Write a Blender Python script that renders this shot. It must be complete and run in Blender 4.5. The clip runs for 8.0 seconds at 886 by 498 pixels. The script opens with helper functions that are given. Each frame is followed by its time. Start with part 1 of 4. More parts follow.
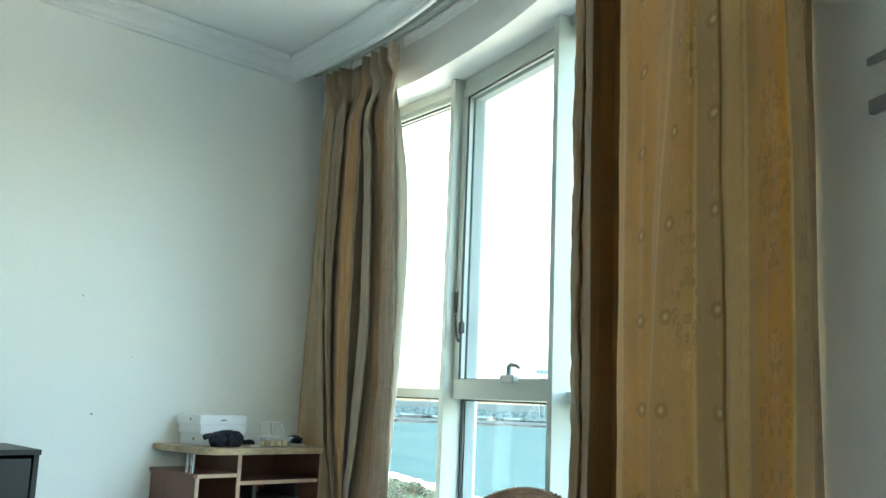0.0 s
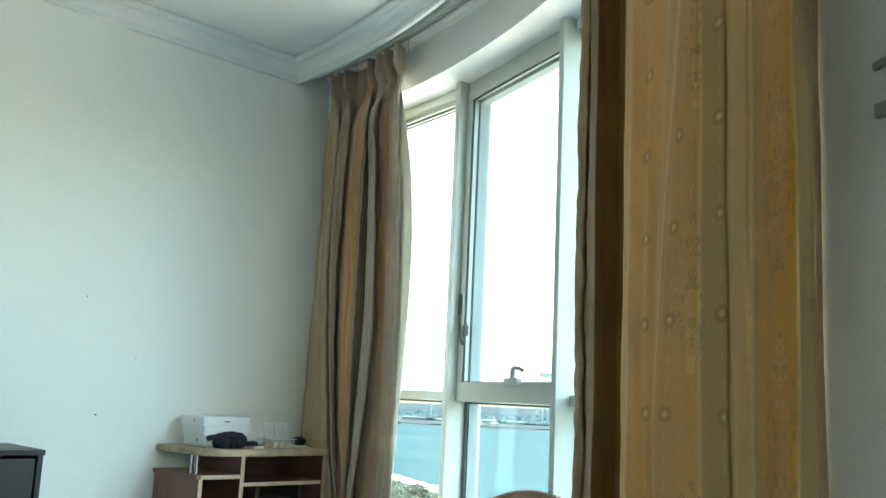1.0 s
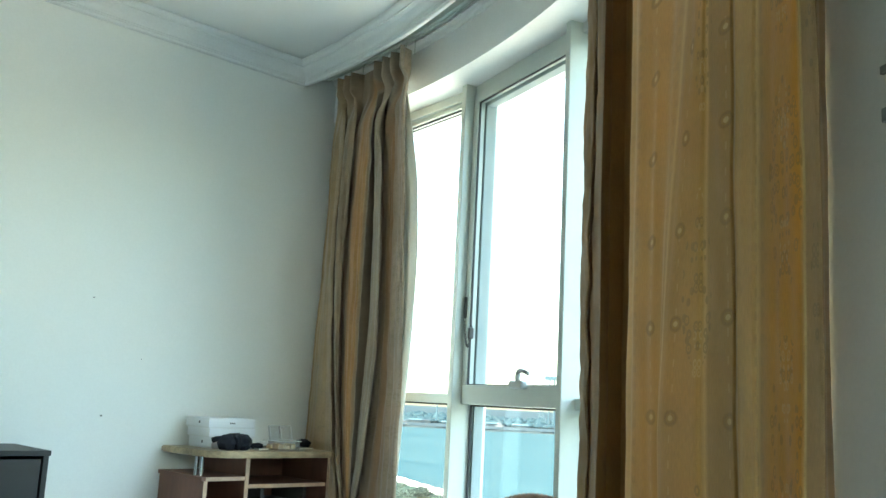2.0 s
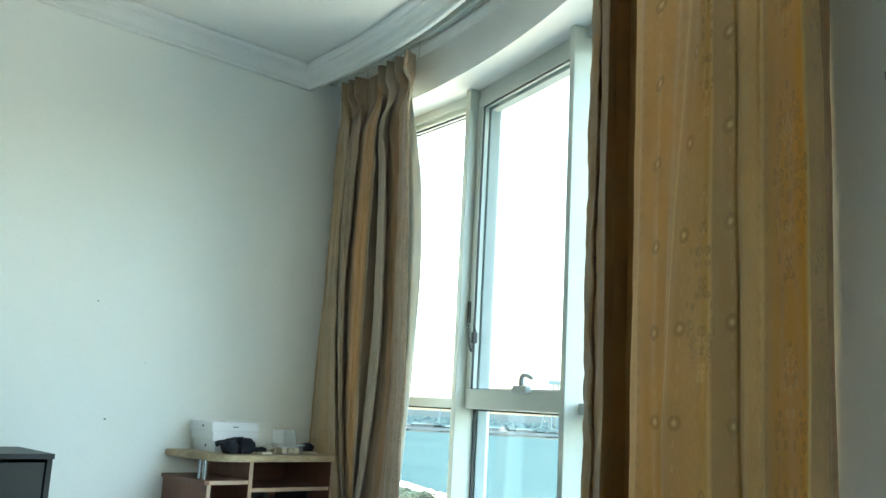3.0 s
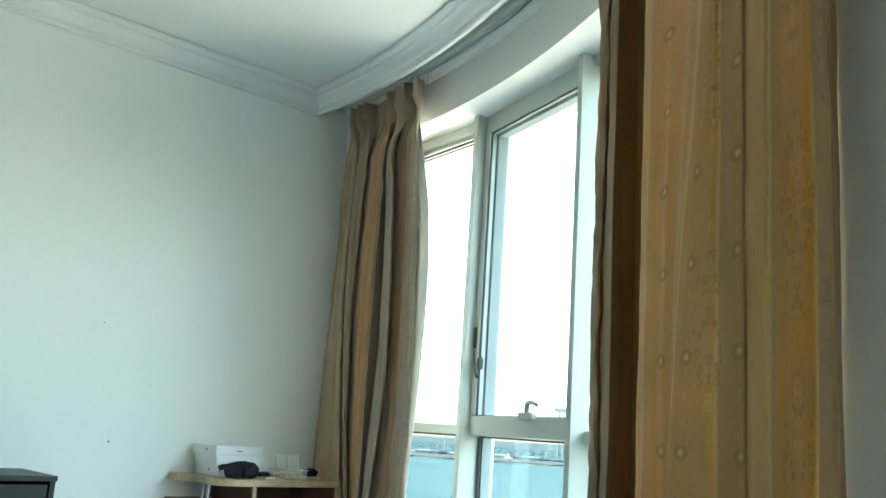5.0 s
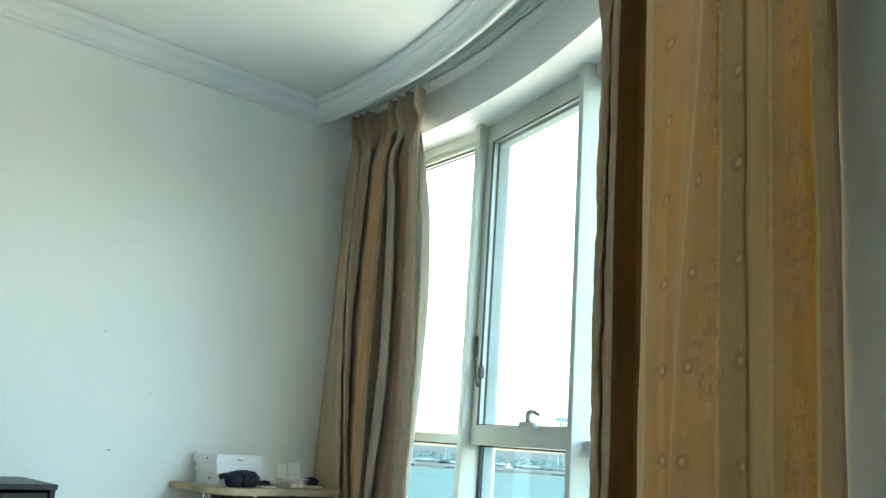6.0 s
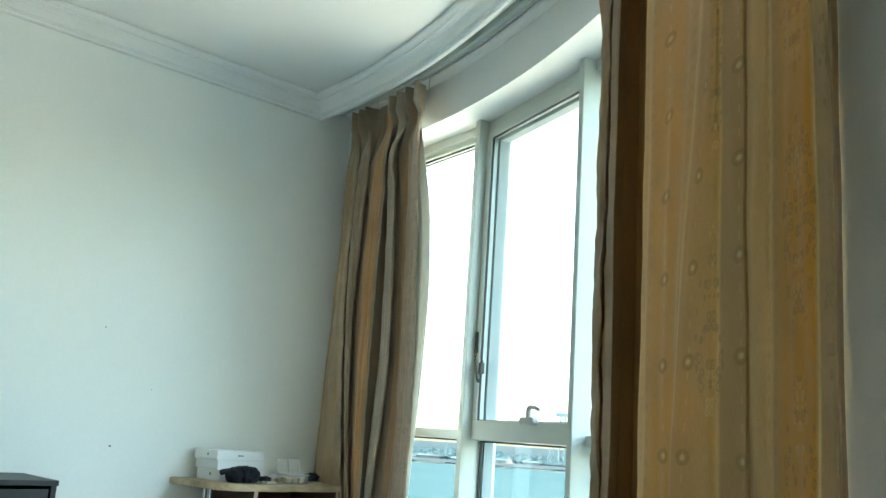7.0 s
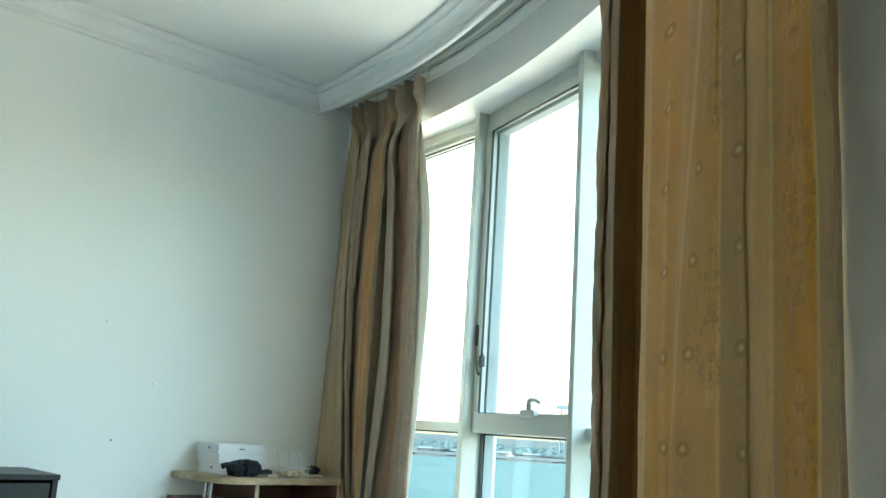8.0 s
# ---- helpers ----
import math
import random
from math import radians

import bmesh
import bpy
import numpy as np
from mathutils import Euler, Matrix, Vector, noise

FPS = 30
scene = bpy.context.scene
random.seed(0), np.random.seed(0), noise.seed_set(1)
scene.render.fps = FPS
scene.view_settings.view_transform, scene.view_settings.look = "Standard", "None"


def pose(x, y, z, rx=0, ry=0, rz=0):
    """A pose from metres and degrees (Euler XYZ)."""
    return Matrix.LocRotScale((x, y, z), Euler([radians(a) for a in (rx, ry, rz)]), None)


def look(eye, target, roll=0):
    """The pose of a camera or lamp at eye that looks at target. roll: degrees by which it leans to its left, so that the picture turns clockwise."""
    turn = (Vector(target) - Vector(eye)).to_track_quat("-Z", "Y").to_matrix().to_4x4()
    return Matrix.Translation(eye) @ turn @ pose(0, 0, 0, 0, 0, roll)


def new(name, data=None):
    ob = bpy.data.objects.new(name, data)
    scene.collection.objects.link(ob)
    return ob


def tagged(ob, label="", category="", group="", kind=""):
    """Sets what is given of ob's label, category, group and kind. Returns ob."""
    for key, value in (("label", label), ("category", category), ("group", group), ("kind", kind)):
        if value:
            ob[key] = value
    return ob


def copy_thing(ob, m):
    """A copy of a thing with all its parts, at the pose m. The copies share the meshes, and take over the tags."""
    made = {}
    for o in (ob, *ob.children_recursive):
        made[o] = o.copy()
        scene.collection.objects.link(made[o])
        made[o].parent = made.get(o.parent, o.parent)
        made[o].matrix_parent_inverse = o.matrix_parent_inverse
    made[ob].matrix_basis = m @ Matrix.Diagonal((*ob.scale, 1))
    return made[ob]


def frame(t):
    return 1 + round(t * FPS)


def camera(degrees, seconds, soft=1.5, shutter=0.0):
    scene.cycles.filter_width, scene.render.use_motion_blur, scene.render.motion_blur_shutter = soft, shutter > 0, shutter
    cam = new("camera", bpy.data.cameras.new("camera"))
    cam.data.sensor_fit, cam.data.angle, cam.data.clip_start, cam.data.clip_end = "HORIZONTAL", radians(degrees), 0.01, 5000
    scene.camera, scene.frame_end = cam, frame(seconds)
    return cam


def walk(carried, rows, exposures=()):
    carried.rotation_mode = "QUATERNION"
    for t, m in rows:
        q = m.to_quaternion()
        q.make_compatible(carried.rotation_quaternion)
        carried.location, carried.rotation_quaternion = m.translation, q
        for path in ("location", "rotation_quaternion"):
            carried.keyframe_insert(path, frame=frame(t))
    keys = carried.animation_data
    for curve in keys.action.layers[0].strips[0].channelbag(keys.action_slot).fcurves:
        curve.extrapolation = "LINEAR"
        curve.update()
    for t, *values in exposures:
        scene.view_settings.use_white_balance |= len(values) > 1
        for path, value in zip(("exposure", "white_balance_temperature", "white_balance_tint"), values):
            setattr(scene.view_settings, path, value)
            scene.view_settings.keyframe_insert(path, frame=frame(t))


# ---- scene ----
cam = camera(52.5, 8.0, soft=1.5)
# seconds, pitch above level, roll, yaw: a hand-held camera that turns where it is
ROWS = [
    (0, 9.390, -2.300, 46.000),
    (0.5, 9.467, -2.427, 46.062),
    (1, 9.541, -2.611, 46.224),
    (1.5, 9.626, -2.789, 46.391),
    (3, 9.952, -3.049, 46.763),
    (3.5, 10.253, -3.226, 46.820),
    (4, 10.664, -3.394, 46.890),
    (4.5, 11.100, -3.569, 46.994),
    (5, 11.557, -3.713, 47.064),
    (5.2, 11.710, -3.730, 47.072),
    (6.3, 12.150, -3.830, 47.130),
    (6.5, 12.097, -3.845, 47.139),
    (7, 11.838, -3.743, 47.154),
    (7.5, 11.582, -3.654, 47.157),
    (8, 11.398, -3.541, 47.195),
]
EYE = 1.0
walk(cam, [(t, pose(0, 0, EYE, 90 + p, r, y)) for t, p, r, y in ROWS], exposures=[(0.0, 4.57, 6850, -2), (3.0, 4.56, 6850, -2), (8.0, 4.54, 6850, -2)])

# ---- daylight ----
world = bpy.data.worlds.new("world")
scene.world = world
world.use_nodes = True
wn = world.node_tree.nodes
sky = wn.new("ShaderNodeTexSky")
sky.sky_type = "NISHITA"
sky.sun_disc = False
sky.sun_elevation = radians(52)
sky.sun_rotation = radians(191.5)
sky.air_density = 1.2
sky.dust_density = 4.0
wn["Background"].inputs["Strength"].default_value = 0.15
world.node_tree.links.new(sky.outputs["Color"], wn["Background"].inputs["Color"])

sun = new("sun", bpy.data.lights.new("sun", "SUN"))
sun.data.energy = 1.2
sun.data.angle = radians(3)
sun.data.color = (1.0, 0.95, 0.88)
sun.matrix_world = look((0, 0, 60), (12, 59, 60 - 77))

# ---- materials ----


def nodes_of(name):
    m = bpy.data.materials.new(name)
    m.use_nodes = True
    nt = m.node_tree
    return m, nt, nt.nodes, nt.nodes["Principled BSDF"]


def mat(name, color, rough=0.6, metal=0.0, vary=0.12, scale=6.0, fine=60.0, bump=0.1, depth=0.002, stretch=(1, 1, 1), spec=0.5):
    """A surface with broad stains and fine grain, both in colour and in relief."""
    m, nt, n, b = nodes_of(name)
    co = n.new("ShaderNodeTexCoord")
    mp = n.new("ShaderNodeMapping")
    mp.inputs["Scale"].default_value = stretch
    nt.links.new(co.outputs["Object"], mp.inputs["Vector"])
    big, small = n.new("ShaderNodeTexNoise"), n.new("ShaderNodeTexNoise")
    big.inputs["Scale"].default_value, small.inputs["Scale"].default_value = scale, fine
    big.inputs["Detail"].default_value, small.inputs["Detail"].default_value = 4, 5
    for t in (big, small):
        nt.links.new(mp.outputs["Vector"], t.inputs["Vector"])
    mix = n.new("ShaderNodeMath")
    mix.operation = "MULTIPLY_ADD"
    mix.inputs[1].default_value = 0.5
    nt.links.new(small.outputs["Fac"], mix.inputs[0])
    half = n.new("ShaderNodeMath")
    half.operation = "MULTIPLY"
    half.inputs[1].default_value = 0.5
    nt.links.new(big.outputs["Fac"], half.inputs[0])
    nt.links.new(half.outputs[0], mix.inputs[2])
    ramp = n.new("ShaderNodeValToRGB")
    e = ramp.color_ramp.elements
    e[0].position, e[1].position = 0.3, 0.7
    e[0].color = (*[c * (1 - vary) for c in color], 1)
    e[1].color = (*[min(1, c * (1 + vary)) for c in color], 1)
    nt.links.new(mix.outputs[0], ramp.inputs["Fac"])
    nt.links.new(ramp.outputs["Color"], b.inputs["Base Color"])
    b.inputs["Roughness"].default_value = rough
    b.inputs["Metallic"].default_value = metal
    b.inputs["Specular IOR Level"].default_value = spec
    if bump:
        bp = n.new("ShaderNodeBump")
        bp.inputs["Strength"].default_value = bump
        bp.inputs["Distance"].default_value = depth
        nt.links.new(mix.outputs[0], bp.inputs["Height"])
        nt.links.new(bp.outputs["Normal"], b.inputs["Normal"])
    return m


M_WALL = mat("wall_paint", (0.84, 0.845, 0.805), 0.75, vary=0.03, scale=1.3, fine=120, bump=0.15, depth=0.001, spec=0.12)
M_BACK = mat("white_back_paint", (0.84, 0.85, 0.82), 0.75, vary=0.04, scale=1.3, fine=120, bump=0.1)
M_CEIL = mat("ceiling_paint", (0.83, 0.83, 0.8), 0.8, vary=0.02, scale=1.5, fine=150, bump=0.1, depth=0.001, spec=0.12)
M_PLASTER = mat("plaster_moulding", (0.8, 0.8, 0.78), 0.6, vary=0.04, scale=5, fine=80, bump=0.1, depth=0.001, spec=0.12)
M_FLOOR = mat("floor_tile", (0.68, 0.66, 0.61), 0.3, vary=0.1, scale=3, fine=40, bump=0.05)
M_FRAME = mat("window_frame_enamel", (0.5, 0.53, 0.48), 0.4, vary=0.03, scale=8, fine=90, bump=0.05, depth=0.0005)
M_ALU = mat("grey_aluminium", (0.24, 0.28, 0.275), 0.6, vary=0.05, bump=0, spec=0.1)
M_GASKET = mat("rubber_gasket", (0.03, 0.03, 0.03), 0.7, vary=0.1)
M_METAL = mat("tarnished_metal", (0.05, 0.047, 0.042), 0.6, 0.1, vary=0.25, scale=60, fine=300)
M_HANDLE = mat("grey_handle", (0.42, 0.44, 0.43), 0.4, 0.3, vary=0.05)
M_CHROME = mat("chrome", (0.75, 0.75, 0.75), 0.12, 1.0, vary=0.03, bump=0)
M_BLACK = mat("black_laminate", (0.018, 0.019, 0.02), 0.45, vary=0.2, scale=8, fine=200, bump=0.1)
M_WOOD = mat("red_brown_laminate", (0.165, 0.07, 0.043), 0.5, vary=0.22, scale=5, fine=40, bump=0.08, stretch=(1, 1, 0.15))
M_EDGE = mat("worn_wood_edge", (0.48, 0.33, 0.22), 0.55, vary=0.18, scale=20, fine=150, bump=0.15)
M_TOP = mat("oak_desk_top", (0.38, 0.28, 0.165), 0.5, vary=0.45, scale=18, fine=90, bump=0.12, stretch=(1, 0.25, 1))
M_BOX = mat("white_card", (0.82, 0.83, 0.84), 0.45, vary=0.02, scale=10, fine=100, bump=0.03)
M_BOXSIDE = mat("shaded_card", (0.78, 0.78, 0.77), 0.5, vary=0.03, scale=10, fine=100, bump=0.03)
M_INK = mat("black_ink", (0.03, 0.03, 0.03), 0.5, vary=0.05, bump=0)
M_NAVY = mat("navy_cloth", (0.006, 0.0075, 0.015), 0.85, vary=0.3, scale=30, fine=300, bump=0.4)
M_CREAM = mat("cream_card", (0.65, 0.6, 0.48), 0.6, vary=0.08, scale=30)
M_BISCUIT = mat("biscuit", (0.62, 0.44, 0.2), 0.8, vary=0.2, scale=60, fine=250, bump=0.5)
M_WICKER = mat("woven_rattan", (0.4, 0.26, 0.18), 0.7, vary=0.35, scale=40, fine=250, bump=0.5)
M_RACK = mat("grey_metal_rack", (0.3, 0.31, 0.3), 0.45, 0.4, vary=0.1, scale=20)
M_SAND = mat("pale_sand", (0.72, 0.68, 0.58), 0.9, vary=0.08, scale=0.05, fine=0.6, bump=0.2, depth=0.2, spec=0.0)
M_SANDBANK = mat("wet_sand", (0.04, 0.045, 0.046), 0.9, vary=0.3, scale=0.02, fine=0.3, bump=0, spec=0.0)
M_LAND = mat("far_land", (0.018, 0.026, 0.031), 0.9, vary=0.25, scale=0.01, fine=0.08, bump=0, spec=0.0)
M_WOODS = mat("far_woods", (0.0135, 0.025, 0.031), 0.9, vary=0.08, scale=0.02, fine=0.2, bump=0, spec=0.0)
M_PALE = mat("weathered_sheet", (0.026, 0.034, 0.04), 0.8, vary=0.2, scale=0.1, fine=1, bump=0, spec=0.0)
M_SCRUB = mat("planted_ground", (0.016, 0.028, 0.023), 0.9, vary=0.3, scale=0.05, fine=0.6, bump=0, spec=0.0)
# tone chosen for the sunlight it bounces to the ceiling
M_BOUNCE = mat("pale_bounce_ground", (0.35, 0.33, 0.29), 0.85, vary=0.12, scale=0.05, fine=0.6, bump=0, spec=0.1)
M_LEAF = mat("leaf_green", (0.036, 0.048, 0.042), 0.7, vary=0.4, scale=0.5, fine=3, bump=0, spec=0.0)
M_BARK = mat("bark", (0.14, 0.1, 0.07), 0.9, vary=0.3, scale=3, fine=20, bump=0.4)
M_STEEL = mat("crane_paint", (0.038, 0.062, 0.075), 0.6, vary=0.1, scale=0.2, fine=1, bump=0, spec=0.0)
M_WHITEHULL = mat("white_paint", (0.085, 0.09, 0.095), 0.5, vary=0.05, scale=0.2, fine=1, bump=0, spec=0.0)


def glass_material():
    m, nt, n, b = nodes_of("tinted_glass")
    n.remove(b)
    tr, gl, mx = n.new("ShaderNodeBsdfTransparent"), n.new("ShaderNodeBsdfGlossy"), n.new("ShaderNodeMixShader")
    tr.inputs["Color"].default_value = (0.96, 0.985, 0.975, 1)
    gl.inputs["Roughness"].default_value = 0.01
    # each face of the pane reflects more at a grazing angle
    lw, steep, gain = n.new("ShaderNodeLayerWeight"), n.new("ShaderNodeMath"), n.new("ShaderNodeMath")
    lw.inputs["Blend"].default_value = 0.5
    steep.operation, steep.inputs[1].default_value = "POWER", 5.0
    gain.operation, gain.inputs[1].default_value, gain.inputs[2].default_value = "MULTIPLY_ADD", 0.9, 0.03
    nt.links.new(lw.outputs["Facing"], steep.inputs[0])
    nt.links.new(steep.outputs[0], gain.inputs[0])
    nt.links.new(gain.outputs[0], mx.inputs[0])
    nt.links.new(tr.outputs[0], mx.inputs[1])
    nt.links.new(gl.outputs[0], mx.inputs[2])
    nt.links.new(mx.outputs[0], n["Material Output"].inputs["Surface"])
    return m


M_GLASS = glass_material()


def plastic_material():
    m, nt, n, b = nodes_of("clear_plastic")
    b.inputs["Base Color"].default_value = (0.9, 0.93, 0.93, 1)
    b.inputs["Roughness"].default_value = 0.12
    b.inputs["Alpha"].default_value = 0.17
    return m


M_PLASTIC = plastic_material()
M_RIM = mat("milky_plastic_edge", (0.7, 0.72, 0.72), 0.3, vary=0.03, bump=0)


def sea_material():
    m, nt, n, b = nodes_of("turquoise_sea")
    co, n1, n2 = n.new("ShaderNodeTexCoord"), n.new("ShaderNodeTexNoise"), n.new("ShaderNodeTexNoise")
    mp = n.new("ShaderNodeMapping")
    mp.inputs["Scale"].default_value = (0.006, 0.03, 1)
    mp.inputs["Rotation"].default_value = (0, 0, radians(45))
    nt.links.new(co.outputs["Object"], mp.inputs["Vector"])
    nt.links.new(mp.outputs["Vector"], n1.inputs["Vector"])
    n1.inputs["Scale"].default_value, n1.inputs["Detail"].default_value = 1.0, 5
    ramp = n.new("ShaderNodeValToRGB")
    e = ramp.color_ramp.elements
    e[0].position, e[1].position = 0.3, 0.7
    e[0].color, e[1].color = (0.0125, 0.0275, 0.034, 1), (0.019, 0.036, 0.042, 1)
    nt.links.new(n1.outputs["Fac"], ramp.inputs["Fac"])
    nt.links.new(ramp.outputs["Color"], b.inputs["Base Color"])
    nt.links.new(co.outputs["Object"], n2.inputs["Vector"])
    n2.inputs["Scale"].default_value, n2.inputs["Detail"].default_value = 0.35, 4
    bp = n.new("ShaderNodeBump")
    bp.inputs["Strength"].default_value, bp.inputs["Distance"].default_value = 0.6, 0.5
    nt.links.new(n2.outputs["Fac"], bp.inputs["Height"])
    nt.links.new(bp.outputs["Normal"], b.inputs["Normal"])
    b.inputs["Roughness"].default_value = 0.35
    b.inputs["Specular IOR Level"].default_value = 0.0
    return m


M_SEA = sea_material()


def fabric_material(name, stops, rosette=True, trans=0.4, rich=1.14):
    """Striped jacquard: bands, some painted as fold shade, run along u, rosettes and small sprigs repeat along v, both
    in the cloth's UV map (metres in v).
    """
    m, nt, n, b = nodes_of(name)
    uv = n.new("ShaderNodeUVMap")
    sep = n.new("ShaderNodeSeparateXYZ")
    nt.links.new(uv.outputs["UV"], sep.inputs[0])

    def op(kind, a, c=None, d=None):
        k = n.new("ShaderNodeMath")
        k.operation = kind
        for i, v in enumerate((a, c, d)):
            if v is None:
                continue
            if isinstance(v, (int, float)):
                k.inputs[i].default_value = v
            else:
                nt.links.new(v, k.inputs[i])
        return k.outputs[0]

    u, v = sep.outputs[0], sep.outputs[1]
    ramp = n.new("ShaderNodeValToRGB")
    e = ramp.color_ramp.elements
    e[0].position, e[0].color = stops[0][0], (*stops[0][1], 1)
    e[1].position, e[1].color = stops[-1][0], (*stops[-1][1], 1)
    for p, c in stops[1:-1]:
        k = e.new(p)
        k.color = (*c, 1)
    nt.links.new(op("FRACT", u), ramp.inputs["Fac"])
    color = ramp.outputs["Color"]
    fu = op("FRACT", u)

    def tint(color, mask, rgb):
        mx = n.new("ShaderNodeMix")
        mx.data_type = "RGBA"
        nt.links.new(mask, mx.inputs["Factor"])
        nt.links.new(color, mx.inputs["A"])
        mx.inputs["B"].default_value = (*rgb, 1)
        return mx.outputs["Result"]

    def rosettes(color, col, shift, step, du):
        dx = op("MULTIPLY", op("SUBTRACT", fu, col), du)
        ph = op("FRACT", op("DIVIDE", op("ADD", v, shift), step))
        dy = op("MULTIPLY", op("SUBTRACT", ph, 0.5), step)
        d = op("SQRT", op("ADD", op("MULTIPLY", dx, dx), op("MULTIPLY", dy, dy)))
        dash = op("MULTIPLY", op("LESS_THAN", op("ABSOLUTE", dx), 0.0018), op("LESS_THAN", op("FRACT", op("DIVIDE", v, 0.0473)), 0.32))
        color = tint(color, op("MULTIPLY", dash, 0.25), (0.7, 0.55, 0.3))
        disc = op("MULTIPLY", op("LESS_THAN", d, 0.0165), 0.45)
        color = tint(color, disc, (0.33, 0.2, 0.07))
        ring = op("MULTIPLY", op("LESS_THAN", op("ABSOLUTE", op("SUBTRACT", d, 0.012)), 0.0025), 0.3)
        color = tint(color, ring, (0.2, 0.14, 0.07))
        return tint(color, op("MULTIPLY", op("LESS_THAN", d, 0.0055), 0.6), (0.7, 0.55, 0.3))

    def scrolls(color, col, width, shift, step, reach, rgb, amount, fine):
        """Leafy damask scrolls: rings of small petals inside a band, in clusters along the drop."""
        vor = n.new("ShaderNodeTexVoronoi")
        vor.feature = "F1"
        vor.inputs["Scale"].default_value = 1.0
        vor.inputs["Randomness"].default_value = 0.75
        cmb = n.new("ShaderNodeCombineXYZ")
        nt.links.new(op("MULTIPLY", op("ABSOLUTE", op("SUBTRACT", fu, col)), fine * 0.75), cmb.inputs[0])
        nt.links.new(op("MULTIPLY", v, fine * 0.55), cmb.inputs[1])
        nt.links.new(cmb.outputs[0], vor.inputs["Vector"])
        ph = op("ABSOLUTE", op("SUBTRACT", op("FRACT", op("DIVIDE", op("ADD", v, shift), step)), 0.5))
        dx = op("DIVIDE", op("ABSOLUTE", op("SUBTRACT", fu, col)), width)
        inside = op("LESS_THAN", op("ADD", op("MULTIPLY", dx, dx), op("POWER", op("DIVIDE", ph, reach), 2.0)), 1.0)
        line = op("LESS_THAN", op("ABSOLUTE", op("SUBTRACT", vor.outputs["Distance"], 0.33)), 0.085)
        core = op("LESS_THAN", vor.outputs["Distance"], 0.12)
        mask = op("MULTIPLY", op("MULTIPLY", inside, op("MAXIMUM", line, core)), amount)
        return tint(color, mask, rgb)

    def border(color, col, rgb, amount, step):
        """A fine selvedge of small lozenges beside a band."""
        near = op("LESS_THAN", op("ABSOLUTE", op("SUBTRACT", fu, col)), 0.0045)
        ph = op("LESS_THAN", op("FRACT", op("DIVIDE", v, step)), 0.4)
        return tint(color, op("MULTIPLY", op("MULTIPLY", near, ph), amount), rgb)

    if rosette:
        for col, width, shift, step, reach, rgb, amount, fine in (
                (0.85, 0.075, 0.1, 0.42, 0.42, (0.3, 0.17, 0.05), 0.55, 70), (0.85, 0.03, 0.1, 0.21, 0.3, (0.7, 0.5, 0.25), 0.35, 90),
                (0.5, 0.05, 0.02, 0.5, 0.3, (0.25, 0.18, 0.09), 0.55, 70), (0.5, 0.016, 0.02, 0.25, 0.25, (0.66, 0.52, 0.3), 0.35, 80),
                (0.97, 0.02, 0.2, 0.4, 0.25, (0.2, 0.15, 0.09), 0.4, 70)):
            color = scrolls(color, col, width, shift, step, reach, rgb, amount, fine)
        for col in (0.225, 0.372, 0.727, 0.75):
            color = border(color, col, (0.28, 0.2, 0.11), 0.2, 0.0373)
        for col, du in ((0.292, 0.62), (0.435, 0.85), (0.613, 0.5)):
            color = rosettes(color, col, 0.155, 0.1765, du)
    else:
        for col in (0.12, 0.33, 0.62, 0.8, 0.93):
            color = scrolls(color, col, 0.05, 0.1 * col, 0.3, 0.45, (0.3, 0.22, 0.12), 0.3, 60)

    weave = n.new("ShaderNodeTexNoise")
    cmb = n.new("ShaderNodeCombineXYZ")
    nt.links.new(op("MULTIPLY", u, 260.0), cmb.inputs[0])
    nt.links.new(op("MULTIPLY", v, 60.0), cmb.inputs[1])
    nt.links.new(cmb.outputs[0], weave.inputs["Vector"])
    weave.inputs["Scale"].default_value, weave.inputs["Detail"].default_value = 1.0, 4
    soft = n.new("ShaderNodeTexNoise")
    soft.inputs["Scale"].default_value = 7
    co = n.new("ShaderNodeTexCoord")
    nt.links.new(co.outputs["Object"], soft.inputs["Vector"])
    hsv = n.new("ShaderNodeHueSaturation")
    hsv.inputs["Saturation"].default_value = rich
    nt.links.new(color, hsv.inputs["Color"])
    nt.links.new(op("ADD", op("MULTIPLY", weave.outputs["Fac"], 0.35), op("ADD", op("MULTIPLY", soft.outputs["Fac"], 0.3), 0.58)), hsv.inputs["Value"])
    nt.links.new(hsv.outputs["Color"], b.inputs["Base Color"])
    b.inputs["Roughness"].default_value = 0.55
    b.inputs["Sheen Weight"].default_value = 0.25
    b.inputs["Sheen Roughness"].default_value = 0.4
    bp = n.new("ShaderNodeBump")
    bp.inputs["Strength"].default_value, bp.inputs["Distance"].default_value = 0.25, 0.002
    nt.links.new(weave.outputs["Fac"], bp.inputs["Height"])
    nt.links.new(bp.outputs["Normal"], b.inputs["Normal"])
    tl, mx = n.new("ShaderNodeBsdfTranslucent"), n.new("ShaderNodeMixShader")
    nt.links.new(hsv.outputs["Color"], tl.inputs["Color"])
    mx.inputs[0].default_value = trans
    nt.links.new(b.outputs[0], mx.inputs[1])
    nt.links.new(tl.outputs[0], mx.inputs[2])
    nt.links.new(mx.outputs[0], n["Material Output"].inputs["Surface"])
    return m


